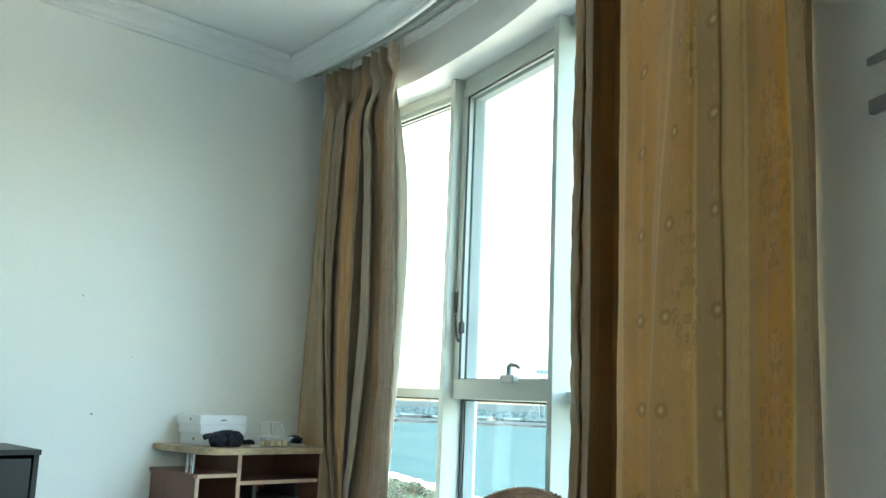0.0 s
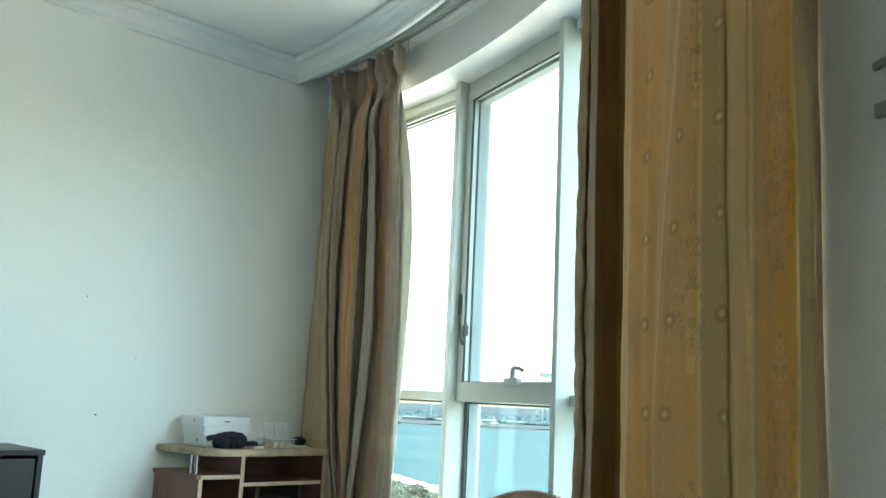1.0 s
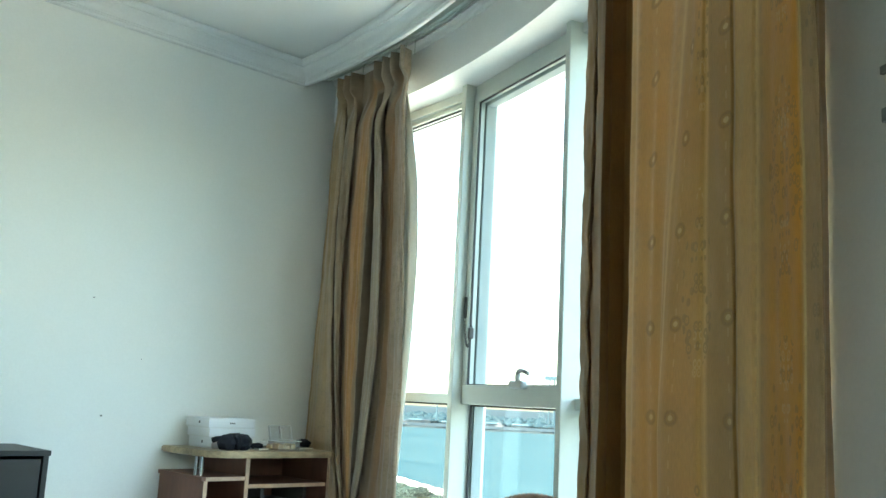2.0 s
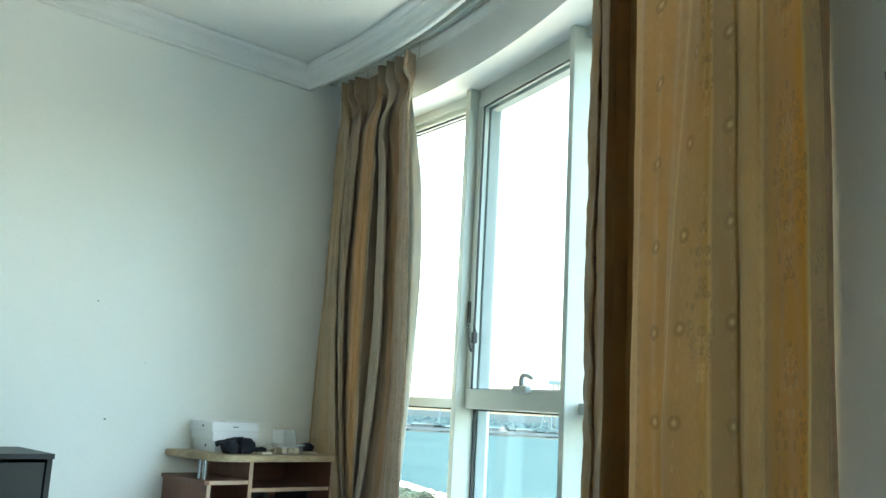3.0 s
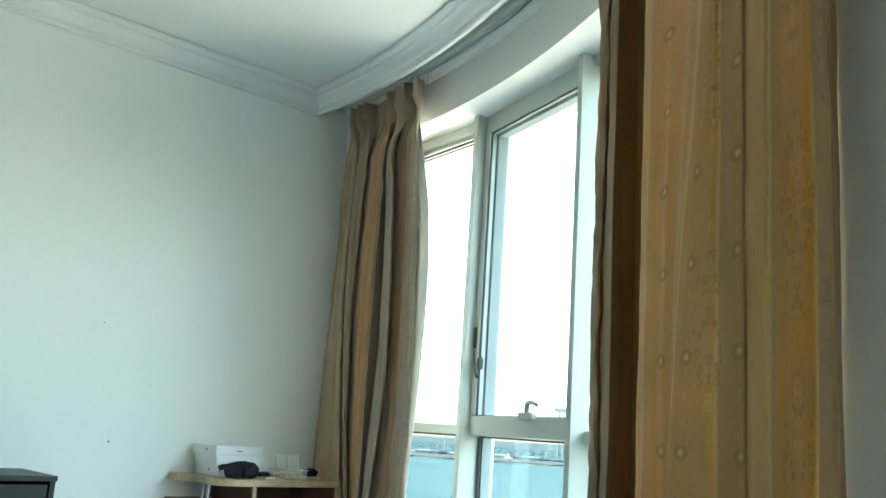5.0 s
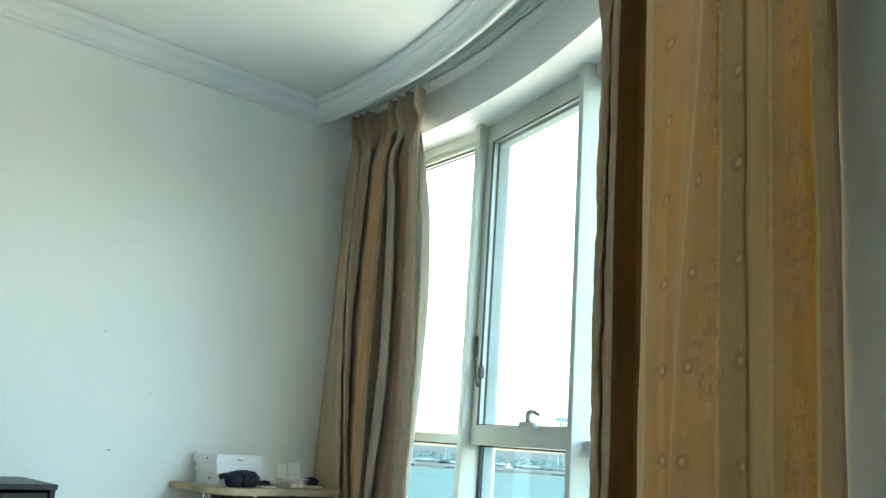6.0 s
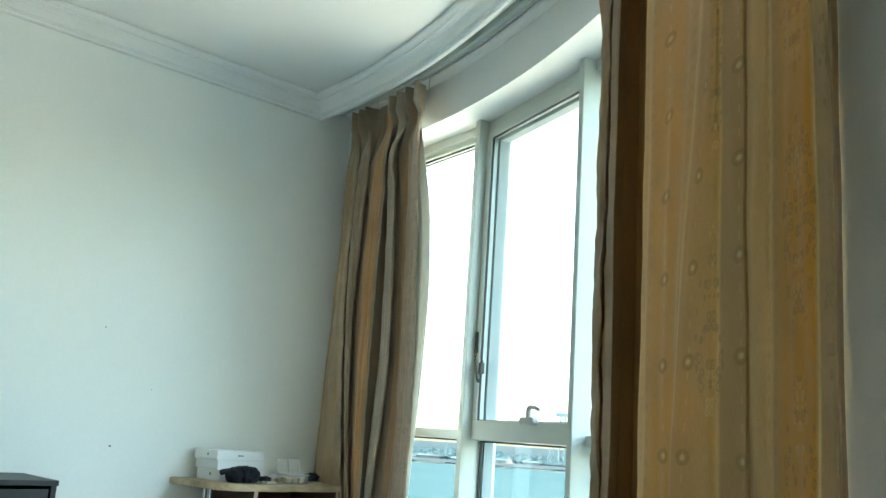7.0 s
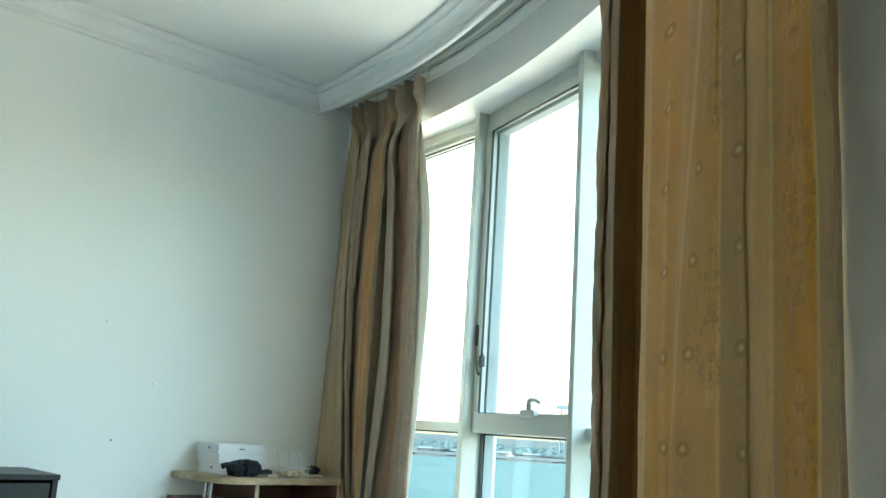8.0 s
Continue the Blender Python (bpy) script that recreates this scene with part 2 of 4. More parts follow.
# stripes and painted fold shade across the drawn curtain, then across the bunched one
WIDE_STRIPES_SHADE = [
    # 0.074 to 0.19: shade of the recessed fold, painted as a dark brown band
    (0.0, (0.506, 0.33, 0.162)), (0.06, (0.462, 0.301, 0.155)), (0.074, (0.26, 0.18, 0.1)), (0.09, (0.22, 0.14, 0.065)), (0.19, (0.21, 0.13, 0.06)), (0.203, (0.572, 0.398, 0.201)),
    (0.222, (0.484, 0.321, 0.147)), (0.26, (0.484, 0.301, 0.116)), (0.34, (0.506, 0.326, 0.147)), (0.378, (0.484, 0.321, 0.147)), (0.384, (0.605, 0.428, 0.216)), (0.393, (0.44, 0.283, 0.119)),
    (0.47, (0.473, 0.301, 0.128)), (0.516, (0.484, 0.321, 0.139)), (0.524, (0.583, 0.408, 0.21)), (0.535, (0.385, 0.257, 0.119)), (0.628, (0.429, 0.272, 0.113)), (0.642, (0.33, 0.195, 0.0774)),
    (0.66, (0.572, 0.374, 0.162)), (0.722, (0.55, 0.365, 0.171)), (0.733, (0.638, 0.448, 0.225)), (0.746, (0.462, 0.301, 0.136)), (0.79, (0.572, 0.306, 0.0967)), (0.915, (0.616, 0.301, 0.0774)),
    (0.93, (0.605, 0.44, 0.213)), (0.938, (0.462, 0.301, 0.155)), (1.0, (0.44, 0.292, 0.155)),
]
BUNCH_STRIPES_SHADE = [
    # the dark browns at 0.402 and 0.591 are fold shade put into the colour
    (0.050, (0.442, 0.295, 0.138)), (0.126, (0.442, 0.295, 0.145)), (0.183, (0.371, 0.262, 0.162)), (0.373, (0.371, 0.262, 0.162)), (0.402, (0.265, 0.164, 0.0888)), (0.444, (0.5, 0.25, 0.0808)), (0.506, (0.51, 0.265, 0.0888)),
    (0.544, (0.38, 0.295, 0.202)), (0.591, (0.247, 0.172, 0.104)), (0.644, (0.46, 0.352, 0.242)), (0.715, (0.442, 0.335, 0.226)), (0.772, (0.371, 0.27, 0.179)), (0.810, (0.335, 0.238, 0.154)), (0.848, (0.398, 0.205, 0.0808)),
    (0.886, (0.442, 0.295, 0.179)), (0.934, (0.512, 0.377, 0.266)), (1.000, (0.442, 0.327, 0.226)),
]
M_FABRIC = fabric_material("striped_gold_jacquard", WIDE_STRIPES_SHADE, True, 0.35)
M_FABRIC_PLAIN = fabric_material("striped_gold_jacquard_outer_widths", BUNCH_STRIPES_SHADE, False, 0.1, 0.95)


def lining_material():
    m, nt, n, b = nodes_of("pale_lining")
    b.inputs["Base Color"].default_value = (0.72, 0.75, 0.7, 1)
    b.inputs["Roughness"].default_value = 0.8
    tl, mx = n.new("ShaderNodeBsdfTranslucent"), n.new("ShaderNodeMixShader")
    tl.inputs["Color"].default_value = (0.72, 0.75, 0.7, 1)
    mx.inputs[0].default_value = 0.02
    nt.links.new(b.outputs[0], mx.inputs[1])
    nt.links.new(tl.outputs[0], mx.inputs[2])
    nt.links.new(mx.outputs[0], n["Material Output"].inputs["Surface"])
    return m


M_LINING = lining_material()

# ---- mesh helpers ----


def mesh_ob(name, bm, material, parent=None, label="", smooth=False):
    me = bpy.data.meshes.new(name)
    bmesh.ops.recalc_face_normals(bm, faces=bm.faces)
    bm.to_mesh(me)
    bm.free()
    me.materials.append(material)
    if smooth:
        for p in me.polygons:
            p.use_smooth = True
    ob = new(name, me)
    if parent is not None:
        ob.parent = parent
    if label:
        tagged(ob, label)
    return ob


def part(name, bm, material, parent, label="", smooth=False):
    return mesh_ob(name, bm, material, parent, label, smooth)


def thing(name, at, label, category, group="", turn=0.0):
    ob = new(name)
    ob.empty_display_size = 0.05
    ob.matrix_world = pose(*at, 0, 0, turn)
    return tagged(ob, label, category, group)


def box(lo, hi, bevel=0.0, bm=None, m=None):
    """An axis-aligned block with softened edges, in the parent's frame."""
    bm = bm or bmesh.new()
    c = [(a + b) / 2 for a, b in zip(lo, hi)]
    s = [abs(b - a) for a, b in zip(lo, hi)]
    r = bmesh.ops.create_cube(bm, size=1.0, matrix=Matrix.LocRotScale(c, None, s))
    if m is not None:
        bmesh.ops.transform(bm, matrix=m, verts=r["verts"])
    if bevel:
        es = {e for v in r["verts"] for e in v.link_edges}
        bmesh.ops.bevel(bm, geom=list(es), offset=bevel, segments=2, profile=0.5, affect="EDGES")
    return bm


def tube(points, radius, seg=8, bm=None, closed=False):
    bm = bm or bmesh.new()
    pts = [Vector(p) for p in points]
    rings = []
    k = len(pts)
    for i, p in enumerate(pts):
        a, b = (pts[(i - 1) % k], pts[(i + 1) % k]) if closed else (pts[max(i - 1, 0)], pts[min(i + 1, k - 1)])
        d = (b - a).normalized()
        side = d.cross(Vector((0, 0, 1)))
        if side.length < 1e-3:
            side = Vector((1, 0, 0))
        side.normalize()
        up = side.cross(d)
        r = radius[i] if isinstance(radius, (list, tuple)) else radius
        rings.append([bm.verts.new(p + r * (math.cos(2 * math.pi * j / seg) * side + math.sin(2 * math.pi * j / seg) * up)) for j in range(seg)])
    n = k if closed else k - 1
    for i in range(n):
        for j in range(seg):
            bm.faces.new((rings[i][j], rings[i][(j + 1) % seg], rings[(i + 1) % k][(j + 1) % seg], rings[(i + 1) % k][j]))
    if not closed:
        bm.faces.new(rings[0][::-1])
        bm.faces.new(rings[-1])
    return bm


def prism(outline, z0, z1, bm=None):
    bm = bm or bmesh.new()
    lo = [bm.verts.new((x, y, z0)) for x, y in outline]
    hi = [bm.verts.new((x, y, z1)) for x, y in outline]
    n = len(outline)
    bm.faces.new(lo[::-1])
    bm.faces.new(hi)
    for i in range(n):
        bm.faces.new((lo[i], lo[(i + 1) % n], hi[(i + 1) % n], hi[i]))
    return bm


def sweep(stations, profile, bm=None):
    """A closed profile (list of pairs) carried along stations, each a function from a profile pair to a point."""
    bm = bm or bmesh.new()
    rings = [[bm.verts.new(s(a, b)) for a, b in profile] for s in stations]
    n = len(profile)
    for p, q in zip(rings, rings[1:]):
        for j in range(n):
            bm.faces.new((p[j], p[(j + 1) % n], q[(j + 1) % n], q[j]))
    bm.faces.new(rings[0][::-1])
    bm.faces.new(rings[-1])
    return bm


# ---- plan of the room ----
XW = -3.57            # face of the long wall
CEIL = 2.582
CX, CY = -3.6, -2.0   # centre of the bowed window wall
PHI_END = 32.0        # the bow ends here and the wall runs on straight
R_CORNICE, R_BEAM, R_MULLION, R_GLASS, R_OUT = 4.352, 4.535, 4.65, 4.70, 4.95
Z_BEAM = 2.35
Z_SILL = 0.3


def bow(r, phi):
    """Plan point at radius r and angle phi on the bowed wall, which goes on as a straight tangent past PHI_END."""
    a = radians(min(phi, PHI_END))
    x, y = CX + r * math.sin(a), CY + r * math.cos(a)
    if phi > PHI_END:
        s = radians(phi - PHI_END) * 4.52
        x, y = x + s * math.cos(a), y - s * math.sin(a)
    return x, y


def bow_sweep(phis, profile):
    """profile pairs are (radius, height)."""
    def station(phi):
        def at(r, z):
            x, y = bow(r, phi)
            return (x, y, z)
        return at
    return sweep([station(p) for p in phis], profile)


def steps(a, b, n):
    return [a + (b - a) * i / n for i in range(n + 1)]


PHI_B = 68.0
XE, YS = 1.0, -1.1

PLAN = [(XW - 0.2, YS - 0.2), (XE + 0.2, YS - 0.2), (XE + 0.2, 0.82)] + [bow(R_OUT - 0.002, p) for p in [62.0, 45.0] + steps(32.0, -2.0, 34)] + [(XW - 0.2, 2.945)]
floor = mesh_ob("floor", prism(PLAN, -0.1, 0.0), M_FLOOR)
tagged(floor, "beige tiled floor of the room", "floor", kind="structure")
ceiling = mesh_ob("ceiling", prism(PLAN, CEIL, CEIL + 0.25), M_CEIL)
tagged(ceiling, "smooth white painted plaster ceiling", "ceiling", kind="structure")
w = mesh_ob("wall_west", box((XW - 0.2, YS - 0.2, 0.0), (XW, 3.0, CEIL)), M_WALL)
tagged(w, "plain white painted wall with small marks", "wall", kind="structure")
w = mesh_ob("wall_south", box((XW, YS - 0.2, 0.0), (XE, YS, CEIL)), M_BACK)
tagged(w, "plain white painted back wall", "wall", kind="structure")
# assumed opening, out of view, that lets more daylight onto the far walls
EY0, EY1, EZ0, EZ1 = -0.75, 0.05, 1.1, 2.1
bm = bmesh.new()
for lo, hi in (((YS - 0.2, 0.0), (EY0, CEIL)), ((EY1, 0.0), (0.7, CEIL)), ((EY0, 0.0), (EY1, EZ0)), ((EY0, EZ1), (EY1, CEIL))):
    box((XE, lo[0], lo[1]), (XE + 0.2, hi[0], hi[1]), 0.0, bm)
w = mesh_ob("wall_east", bm, M_BACK)
tagged(w, "plain white painted end wall with an added opening for daylight", "wall", kind="structure")

# bowed wall: solid end, low wall under the windows, beam above them
w = mesh_ob("wall_north", bow_sweep(steps(38.25, PHI_B, 5), [(R_BEAM, 0.0), (R_OUT, 0.0), (R_OUT, CEIL), (R_BEAM, CEIL)]), M_WALL)
tagged(w, "shaded white painted wall beside the curtain", "wall", kind="structure")
w = mesh_ob("wall_north_low", bow_sweep([-3.0] + steps(0, 32, 26) + [38.24], [(4.6, 0.0), (R_OUT, 0.0), (R_OUT, Z_SILL), (4.6, Z_SILL)]), M_WALL)
tagged(w, "low white wall under the bowed windows", "wall", kind="structure")
w = mesh_ob("wall_north_beam", bow_sweep([-3.0] + steps(0, 32, 52) + [38.24], [(R_BEAM, Z_BEAM), (R_OUT, Z_BEAM), (R_OUT, CEIL), (R_BEAM, CEIL)]), M_PLASTER, smooth=False)
tagged(w, "curved white plaster beam above the windows", "beam", kind="structure")

w = mesh_ob("wall_north_pier", bow_sweep([-3.0, 0.0, 1.0, 2.0], [(4.6, Z_SILL + 0.001), (R_OUT - 0.003, Z_SILL + 0.001), (R_OUT - 0.003, Z_BEAM - 0.001), (4.6, Z_BEAM - 0.001)]), M_WALL)
tagged(w, "narrow white pier between the corner and the first window", "wall", kind="structure")

# cornice: the same moulded profile along the long wall and round the bow
ZC = 2.487
MOULD = [(0.0, 0.0), (0.013, 0.0), (0.018, 0.004), (0.018, 0.014), (0.0235, 0.016), (0.0215, 0.0205), (0.027, 0.0225), (0.0275, 0.028), (0.031, 0.035), (0.04, 0.046), (0.054, 0.056), (0.068, 0.062),
         (0.074, 0.063), (0.0745, 0.069), (0.081, 0.071), (0.0885, 0.074), (0.0955, 0.08), (0.0985, 0.087), (0.0985, 0.09), (0.091, 0.092), (0.091, 0.0955), (0.0, 0.0955)]
bm = sweep([lambda a, b: (XW + a, YS + 0.001, ZC + b), lambda a, b: (XW + a, 2.342, ZC + b)], MOULD)
tagged(mesh_ob("cornice", bm, M_PLASTER), "white moulded plaster cornice along the wall", "cornice", kind="structure")
prof = [(R_CORNICE - a, ZC + b) for a, b in MOULD]
bm = bow_sweep(steps(0.2, 32, 64) + steps(33, PHI_B, 8), prof)
tagged(mesh_ob("curtain_pelmet", bm, M_PLASTER), "curved white moulded pelmet hiding the curtain track", "pelmet", kind="structure")
for rr in (4.395, 4.46):
    bm = bow_sweep(steps(0.3, 32, 48) + steps(33, 60, 4), [(rr - 0.016, 2.552), (rr - 0.005, 2.552), (rr - 0.005, 2.556), (rr + 0.005, 2.556), (rr + 0.005, 2.552), (rr + 0.016, 2.552), (rr + 0.018, 2.558), (rr + 0.018, CEIL), (rr - 0.018, CEIL), (rr - 0.018, 2.558)])
    tagged(mesh_ob("curtain_track", bm, M_FRAME), "white metal curtain track fixed in the slot", "curtain track", kind="structure")
bm = bow_sweep(steps(0.3, 32, 48) + steps(33, 60, 4), [(R_BEAM - 0.001, 2.535), (R_BEAM - 0.006, 2.538), (R_BEAM - 0.012, 2.55), (R_BEAM - 0.022, 2.56), (R_BEAM - 0.03, 2.564), (R_BEAM - 0.03, 2.57), (R_BEAM - 0.001, 2.57)])
tagged(mesh_ob("beam_bead", bm, M_PLASTER), "small white plaster bead along the top of the beam", "moulding", kind="structure")

# ---- windows ----
PHI_M = (2.1, 11.69, 21.25, 30.8, 38.2)
POST_W = 0.033


def window(index, pa, pb, sash):
    a, b = Vector((*bow(R_GLASS, pa), 0)), Vector((*bow(R_GLASS, pb), 0))
    mid, d = (a + b) / 2, (b - a)
    h = d.length / 2 - POST_W / 2 - 0.002
    turn = math.degrees(math.atan2(d.y, d.x))
    win = new("window_%d" % index)
    win.matrix_world = pose(mid.x, mid.y, 0, 0, 0, turn)
    tagged(win, "white framed window with a side-hung casement over a fixed pane" if sash else "white framed window with two fixed panes", "window", kind="structure")
    zt, zl, zh = 0.997, 1.035, 2.307
    zs = Z_SILL + 0.06
    part("window_frame", box((-h, 0.0, zh), (h, 0.105, Z_BEAM - 0.002), 0.003), M_FRAME, win)
    part("window_frame", box((-h, 0.0, Z_SILL + 0.002), (h, 0.105, zs), 0.003), M_FRAME, win)
    part("transom", box((-h, 0.004, zt), (h, 0.1, zl), 0.003), M_FRAME, win)
    # the lower pane, deep in its rebate behind a dark seal
    lower = part("pane", box((-h, 0.046, zs), (h, 0.052, zt)), M_GLASS, win)
    for x0, x1, z0, z1 in ((-h, h, zt - 0.007, zt), (-h, -h + 0.007, zs, zt - 0.007), (h - 0.007, h, zs, zt - 0.007)):
        part("gasket", box((x0, 0.038, z0), (x1, 0.0458, z1)), M_GASKET, win, "black rubber seal")
    part("outer_bead", box((-h, 0.053, zs), (-h + 0.012, 0.095, zt), 0.001), M_ALU, win, "grey aluminium outer bead")
    if not sash:
        up = part("pane", box((-h, 0.046, zl), (h, 0.052, zh)), M_GLASS, win)
        part("frame_lip", box((-h, 0.02, zh - 0.02), (h, 0.1, zh), 0.002), M_FRAME, win, "stepped inner lip of the frame")
        part("gasket", box((-h, 0.035, zh - 0.0245), (h, 0.0458, zh - 0.02)), M_GASKET, win, "black rubber seal")
        part("gasket", box((-h, 0.0525, zh - 0.032), (h, 0.056, zh - 0.027)), M_GASKET, win, "black rubber seal")
        return win
    # casement sash in the opening
    x0, x1, z0 = -h + 0.001, h - 0.001, 0.998
    sash_ob = new("casement")
    sash_ob.parent = win
    tagged(sash_ob, "white side-hung casement, shut")
    zb, ztop, st = 1.075, 2.266, 0.036
    for lo, hi in (((x0, -0.006, z0), (x1, 0.03, zb)), ((x0, -0.006, ztop), (x1, 0.03, zh - 0.001)), ((x0, -0.006, zb), (x0 + st, 0.03, ztop)), ((x1 - st, -0.006, zb), (x1, 0.03, ztop))):
        part("rail", box(lo, hi, 0.004), M_FRAME, sash_ob)
    gx = x1 - st
    pn = part("pane", box((-gx, 0.008, zb), (gx, 0.014, ztop)), M_GLASS, sash_ob)
    for g0, g1, h0, h1 in ((-gx, gx, ztop - 0.005, ztop), (-gx, -gx + 0.004, zb, ztop - 0.005), (-gx + 0.004, gx, zb, zb + 0.003), (gx - 0.004, gx, zb + 0.003, ztop - 0.005)):
        part("gasket", box((g0, 0.0, h0), (g1, 0.0078, h1)), M_GASKET, sash_ob, "black rubber seal")
    for lo, hi in (((x0, 0.031, zl + 0.001), (-gx + 0.012, 0.078, ztop)), ((gx - 0.012, 0.031, zl + 0.001), (x1, 0.1, ztop)), ((x0, 0.031, ztop - 0.014), (x1, 0.072, zh - 0.001))):
        part("outer_bead", box(lo, hi, 0.002), M_ALU, sash_ob, "grey aluminium outer bead")
    # lever handle on the bottom rail
    hx = 0.088
    part("handle_base", box((hx - 0.05, -0.034, zb - 0.014), (hx + 0.042, -0.004, zb + 0.016), 0.008), M_HANDLE, sash_ob, "grey metal handle base")
    pts = [(hx, -0.022, zb + 0.008), (hx, -0.023, zb + 0.034), (hx + 0.004, -0.024, zb + 0.045), (hx + 0.018, -0.026, zb + 0.051), (hx + 0.05, -0.029, zb + 0.049), (hx + 0.084, -0.032, zb + 0.04)]
    part("handle", tube(pts, [0.011, 0.0105, 0.01, 0.009, 0.008, 0.007], 10), M_HANDLE, sash_ob, "grey metal lever handle", True)
    # restrictor: a plate on the stile, a catch beside the glass and a slack chain between them
    px, cxx = x0 + 0.014, x0 + 0.064
    part("chain_plate", box((px - 0.006, -0.017, 1.345), (px + 0.006, -0.0055, 1.432), 0.003), M_METAL, sash_ob, "dark metal chain plate")
    catch = part("chain_catch", box((cxx - 0.009, -0.02, 1.258), (cxx + 0.009, 0.002, 1.304), 0.005), M_METAL, sash_ob, "dark metal catch")
    part("catch_ring", tube([(cxx + 0.009 * math.cos(a), -0.009, 1.304 + 0.009 * math.sin(a)) for a in steps(0, math.pi, 8)], 0.0024, 6), M_METAL, catch, "", True)
    n_links = 17
    way = []
    for i in range(n_links + 1):
        q = i / n_links
        way.append((px + (cxx - px) * q ** 1.3, -0.013, 1.345 + (1.262 - 1.345) * q - 0.17 * q * (1 - q) ** 0.6))
    for i, (p, q) in enumerate(zip(way, way[1:])):
        p, q = Vector(p), Vector(q)
        mid2, dd = (p + q) / 2, (q - p)
        rot = dd.to_track_quat("X", "Z").to_matrix().to_4x4() @ pose(0, 0, 0, 90 * (i % 2), 0, 0)
        ring = [mid2 + rot.to_3x3() @ Vector((math.cos(a) * (dd.length / 2 + 0.0022), math.sin(a) * 0.0045, 0)) for a in steps(0, 2 * math.pi, 10)[:-1]]
        part("chain_link", tube(ring, 0.0015, 5, closed=True), M_METAL, sash_ob)
    return win


for i, (pa, pb) in enumerate(zip(PHI_M, PHI_M[1:])):
    window(i + 1, pa, pb, i == 1)
# unseen window assumed here to brighten the wall beside the curtain
side = new("window_5")
side.matrix_world = pose(XE + 0.1, (EY0 + EY1) / 2, 0)
tagged(side, "assumed unseen window in the end wall, added to light the room", "window", kind="structure")
ew = (EY1 - EY0) / 2 - 0.001
for lo, hi in (((-ew, EZ0 + 0.001), (ew, EZ0 + 0.05)), ((-ew, EZ1 - 0.05), (ew, EZ1 - 0.001)), ((-ew, EZ0 + 0.05), (-ew + 0.05, EZ1 - 0.05)), ((ew - 0.05, EZ0 + 0.05), (ew, EZ1 - 0.05))):
    part("window_frame", box((-0.03, lo[0], lo[1]), (0.03, hi[0], hi[1]), 0.003), M_FRAME, side)
pn = part("pane", box((-0.003, -ew + 0.05, EZ0 + 0.05), (0.003, ew - 0.05, EZ1 - 0.05)), M_GLASS, side)
for phi in PHI_M:
    x, y = bow(R_MULLION, phi)
    post = mesh_ob("window_post", box((-POST_W / 2, 0.0, Z_SILL), (POST_W / 2, 0.17, Z_BEAM - 0.001), 0.003), M_FRAME)
    post.matrix_world = pose(x, y, 0, 0, 0, -min(phi, PHI_END))
    tagged(post, "white enamelled window post between panes", "window post", "window posts", "structure")

# ---- curtains ----


def along(keys, t):
    """Smooth point of a fold plan, a list of (angle, depth into the room, place across the pattern), at t from 0 to 1."""
    f = t * (len(keys) - 1)
    i = min(int(f), len(keys) - 2)
    f -= i
    g = f * f * (3 - 2 * f)
    a, b = keys[i], keys[i + 1]
    return a[0] + (b[0] - a[0]) * f, a[1] + (b[1] - a[1]) * g, a[2] + (b[2] - a[2]) * f


def curtain(name, keys, columns, r0, z0, z1, rows, label, cloth_material, relief, heading, lean):
    """A hanging cloth whose folds follow the plan keys; heading gives the pleated depth near the top, with its weight."""
    mid = keys[len(keys) // 2][0]
    holder = thing(name, (*bow(r0, mid), z0), label, "curtain", "window curtains")
    inv = holder.matrix_world.inverted()
    verts, faces, uvs = [], [], []
    n = columns + 1
    for j in range(rows + 1):
        z = z0 + (z1 - z0) * j / rows
        for i in range(n):
            ph, d, u = along(keys, i / columns)
            k, top = heading(ph, z)
            d = d * (1 - k) + top * k + relief(ph, z)
            x, y = bow(r0 - d, ph + lean(ph, z))
            verts.append(inv @ Vector((x, y, z)))
            uvs.append((u, z))
    for j in range(rows):
        for i in range(n - 1):
            a = j * n + i
            faces.append((a, a + 1, a + n + 1, a + n))
    me = bpy.data.meshes.new("cloth")
    me.from_pydata(verts, [], faces)
    layer = me.uv_layers.new(name="UVMap")
    for lp in me.loops:
        layer.data[lp.index].uv = uvs[lp.vertex_index]
    for p in me.polygons:
        p.use_smooth = True
    me.materials.append(cloth_material)
    cloth = new("cloth", me)
    cloth.parent = holder
    cloth.modifiers.new("thickness", "SOLIDIFY").thickness = 0.003
    return holder


def ease(x):
    x = max(0.0, min(1.0, x))
    return x * x * (3 - 2 * x)


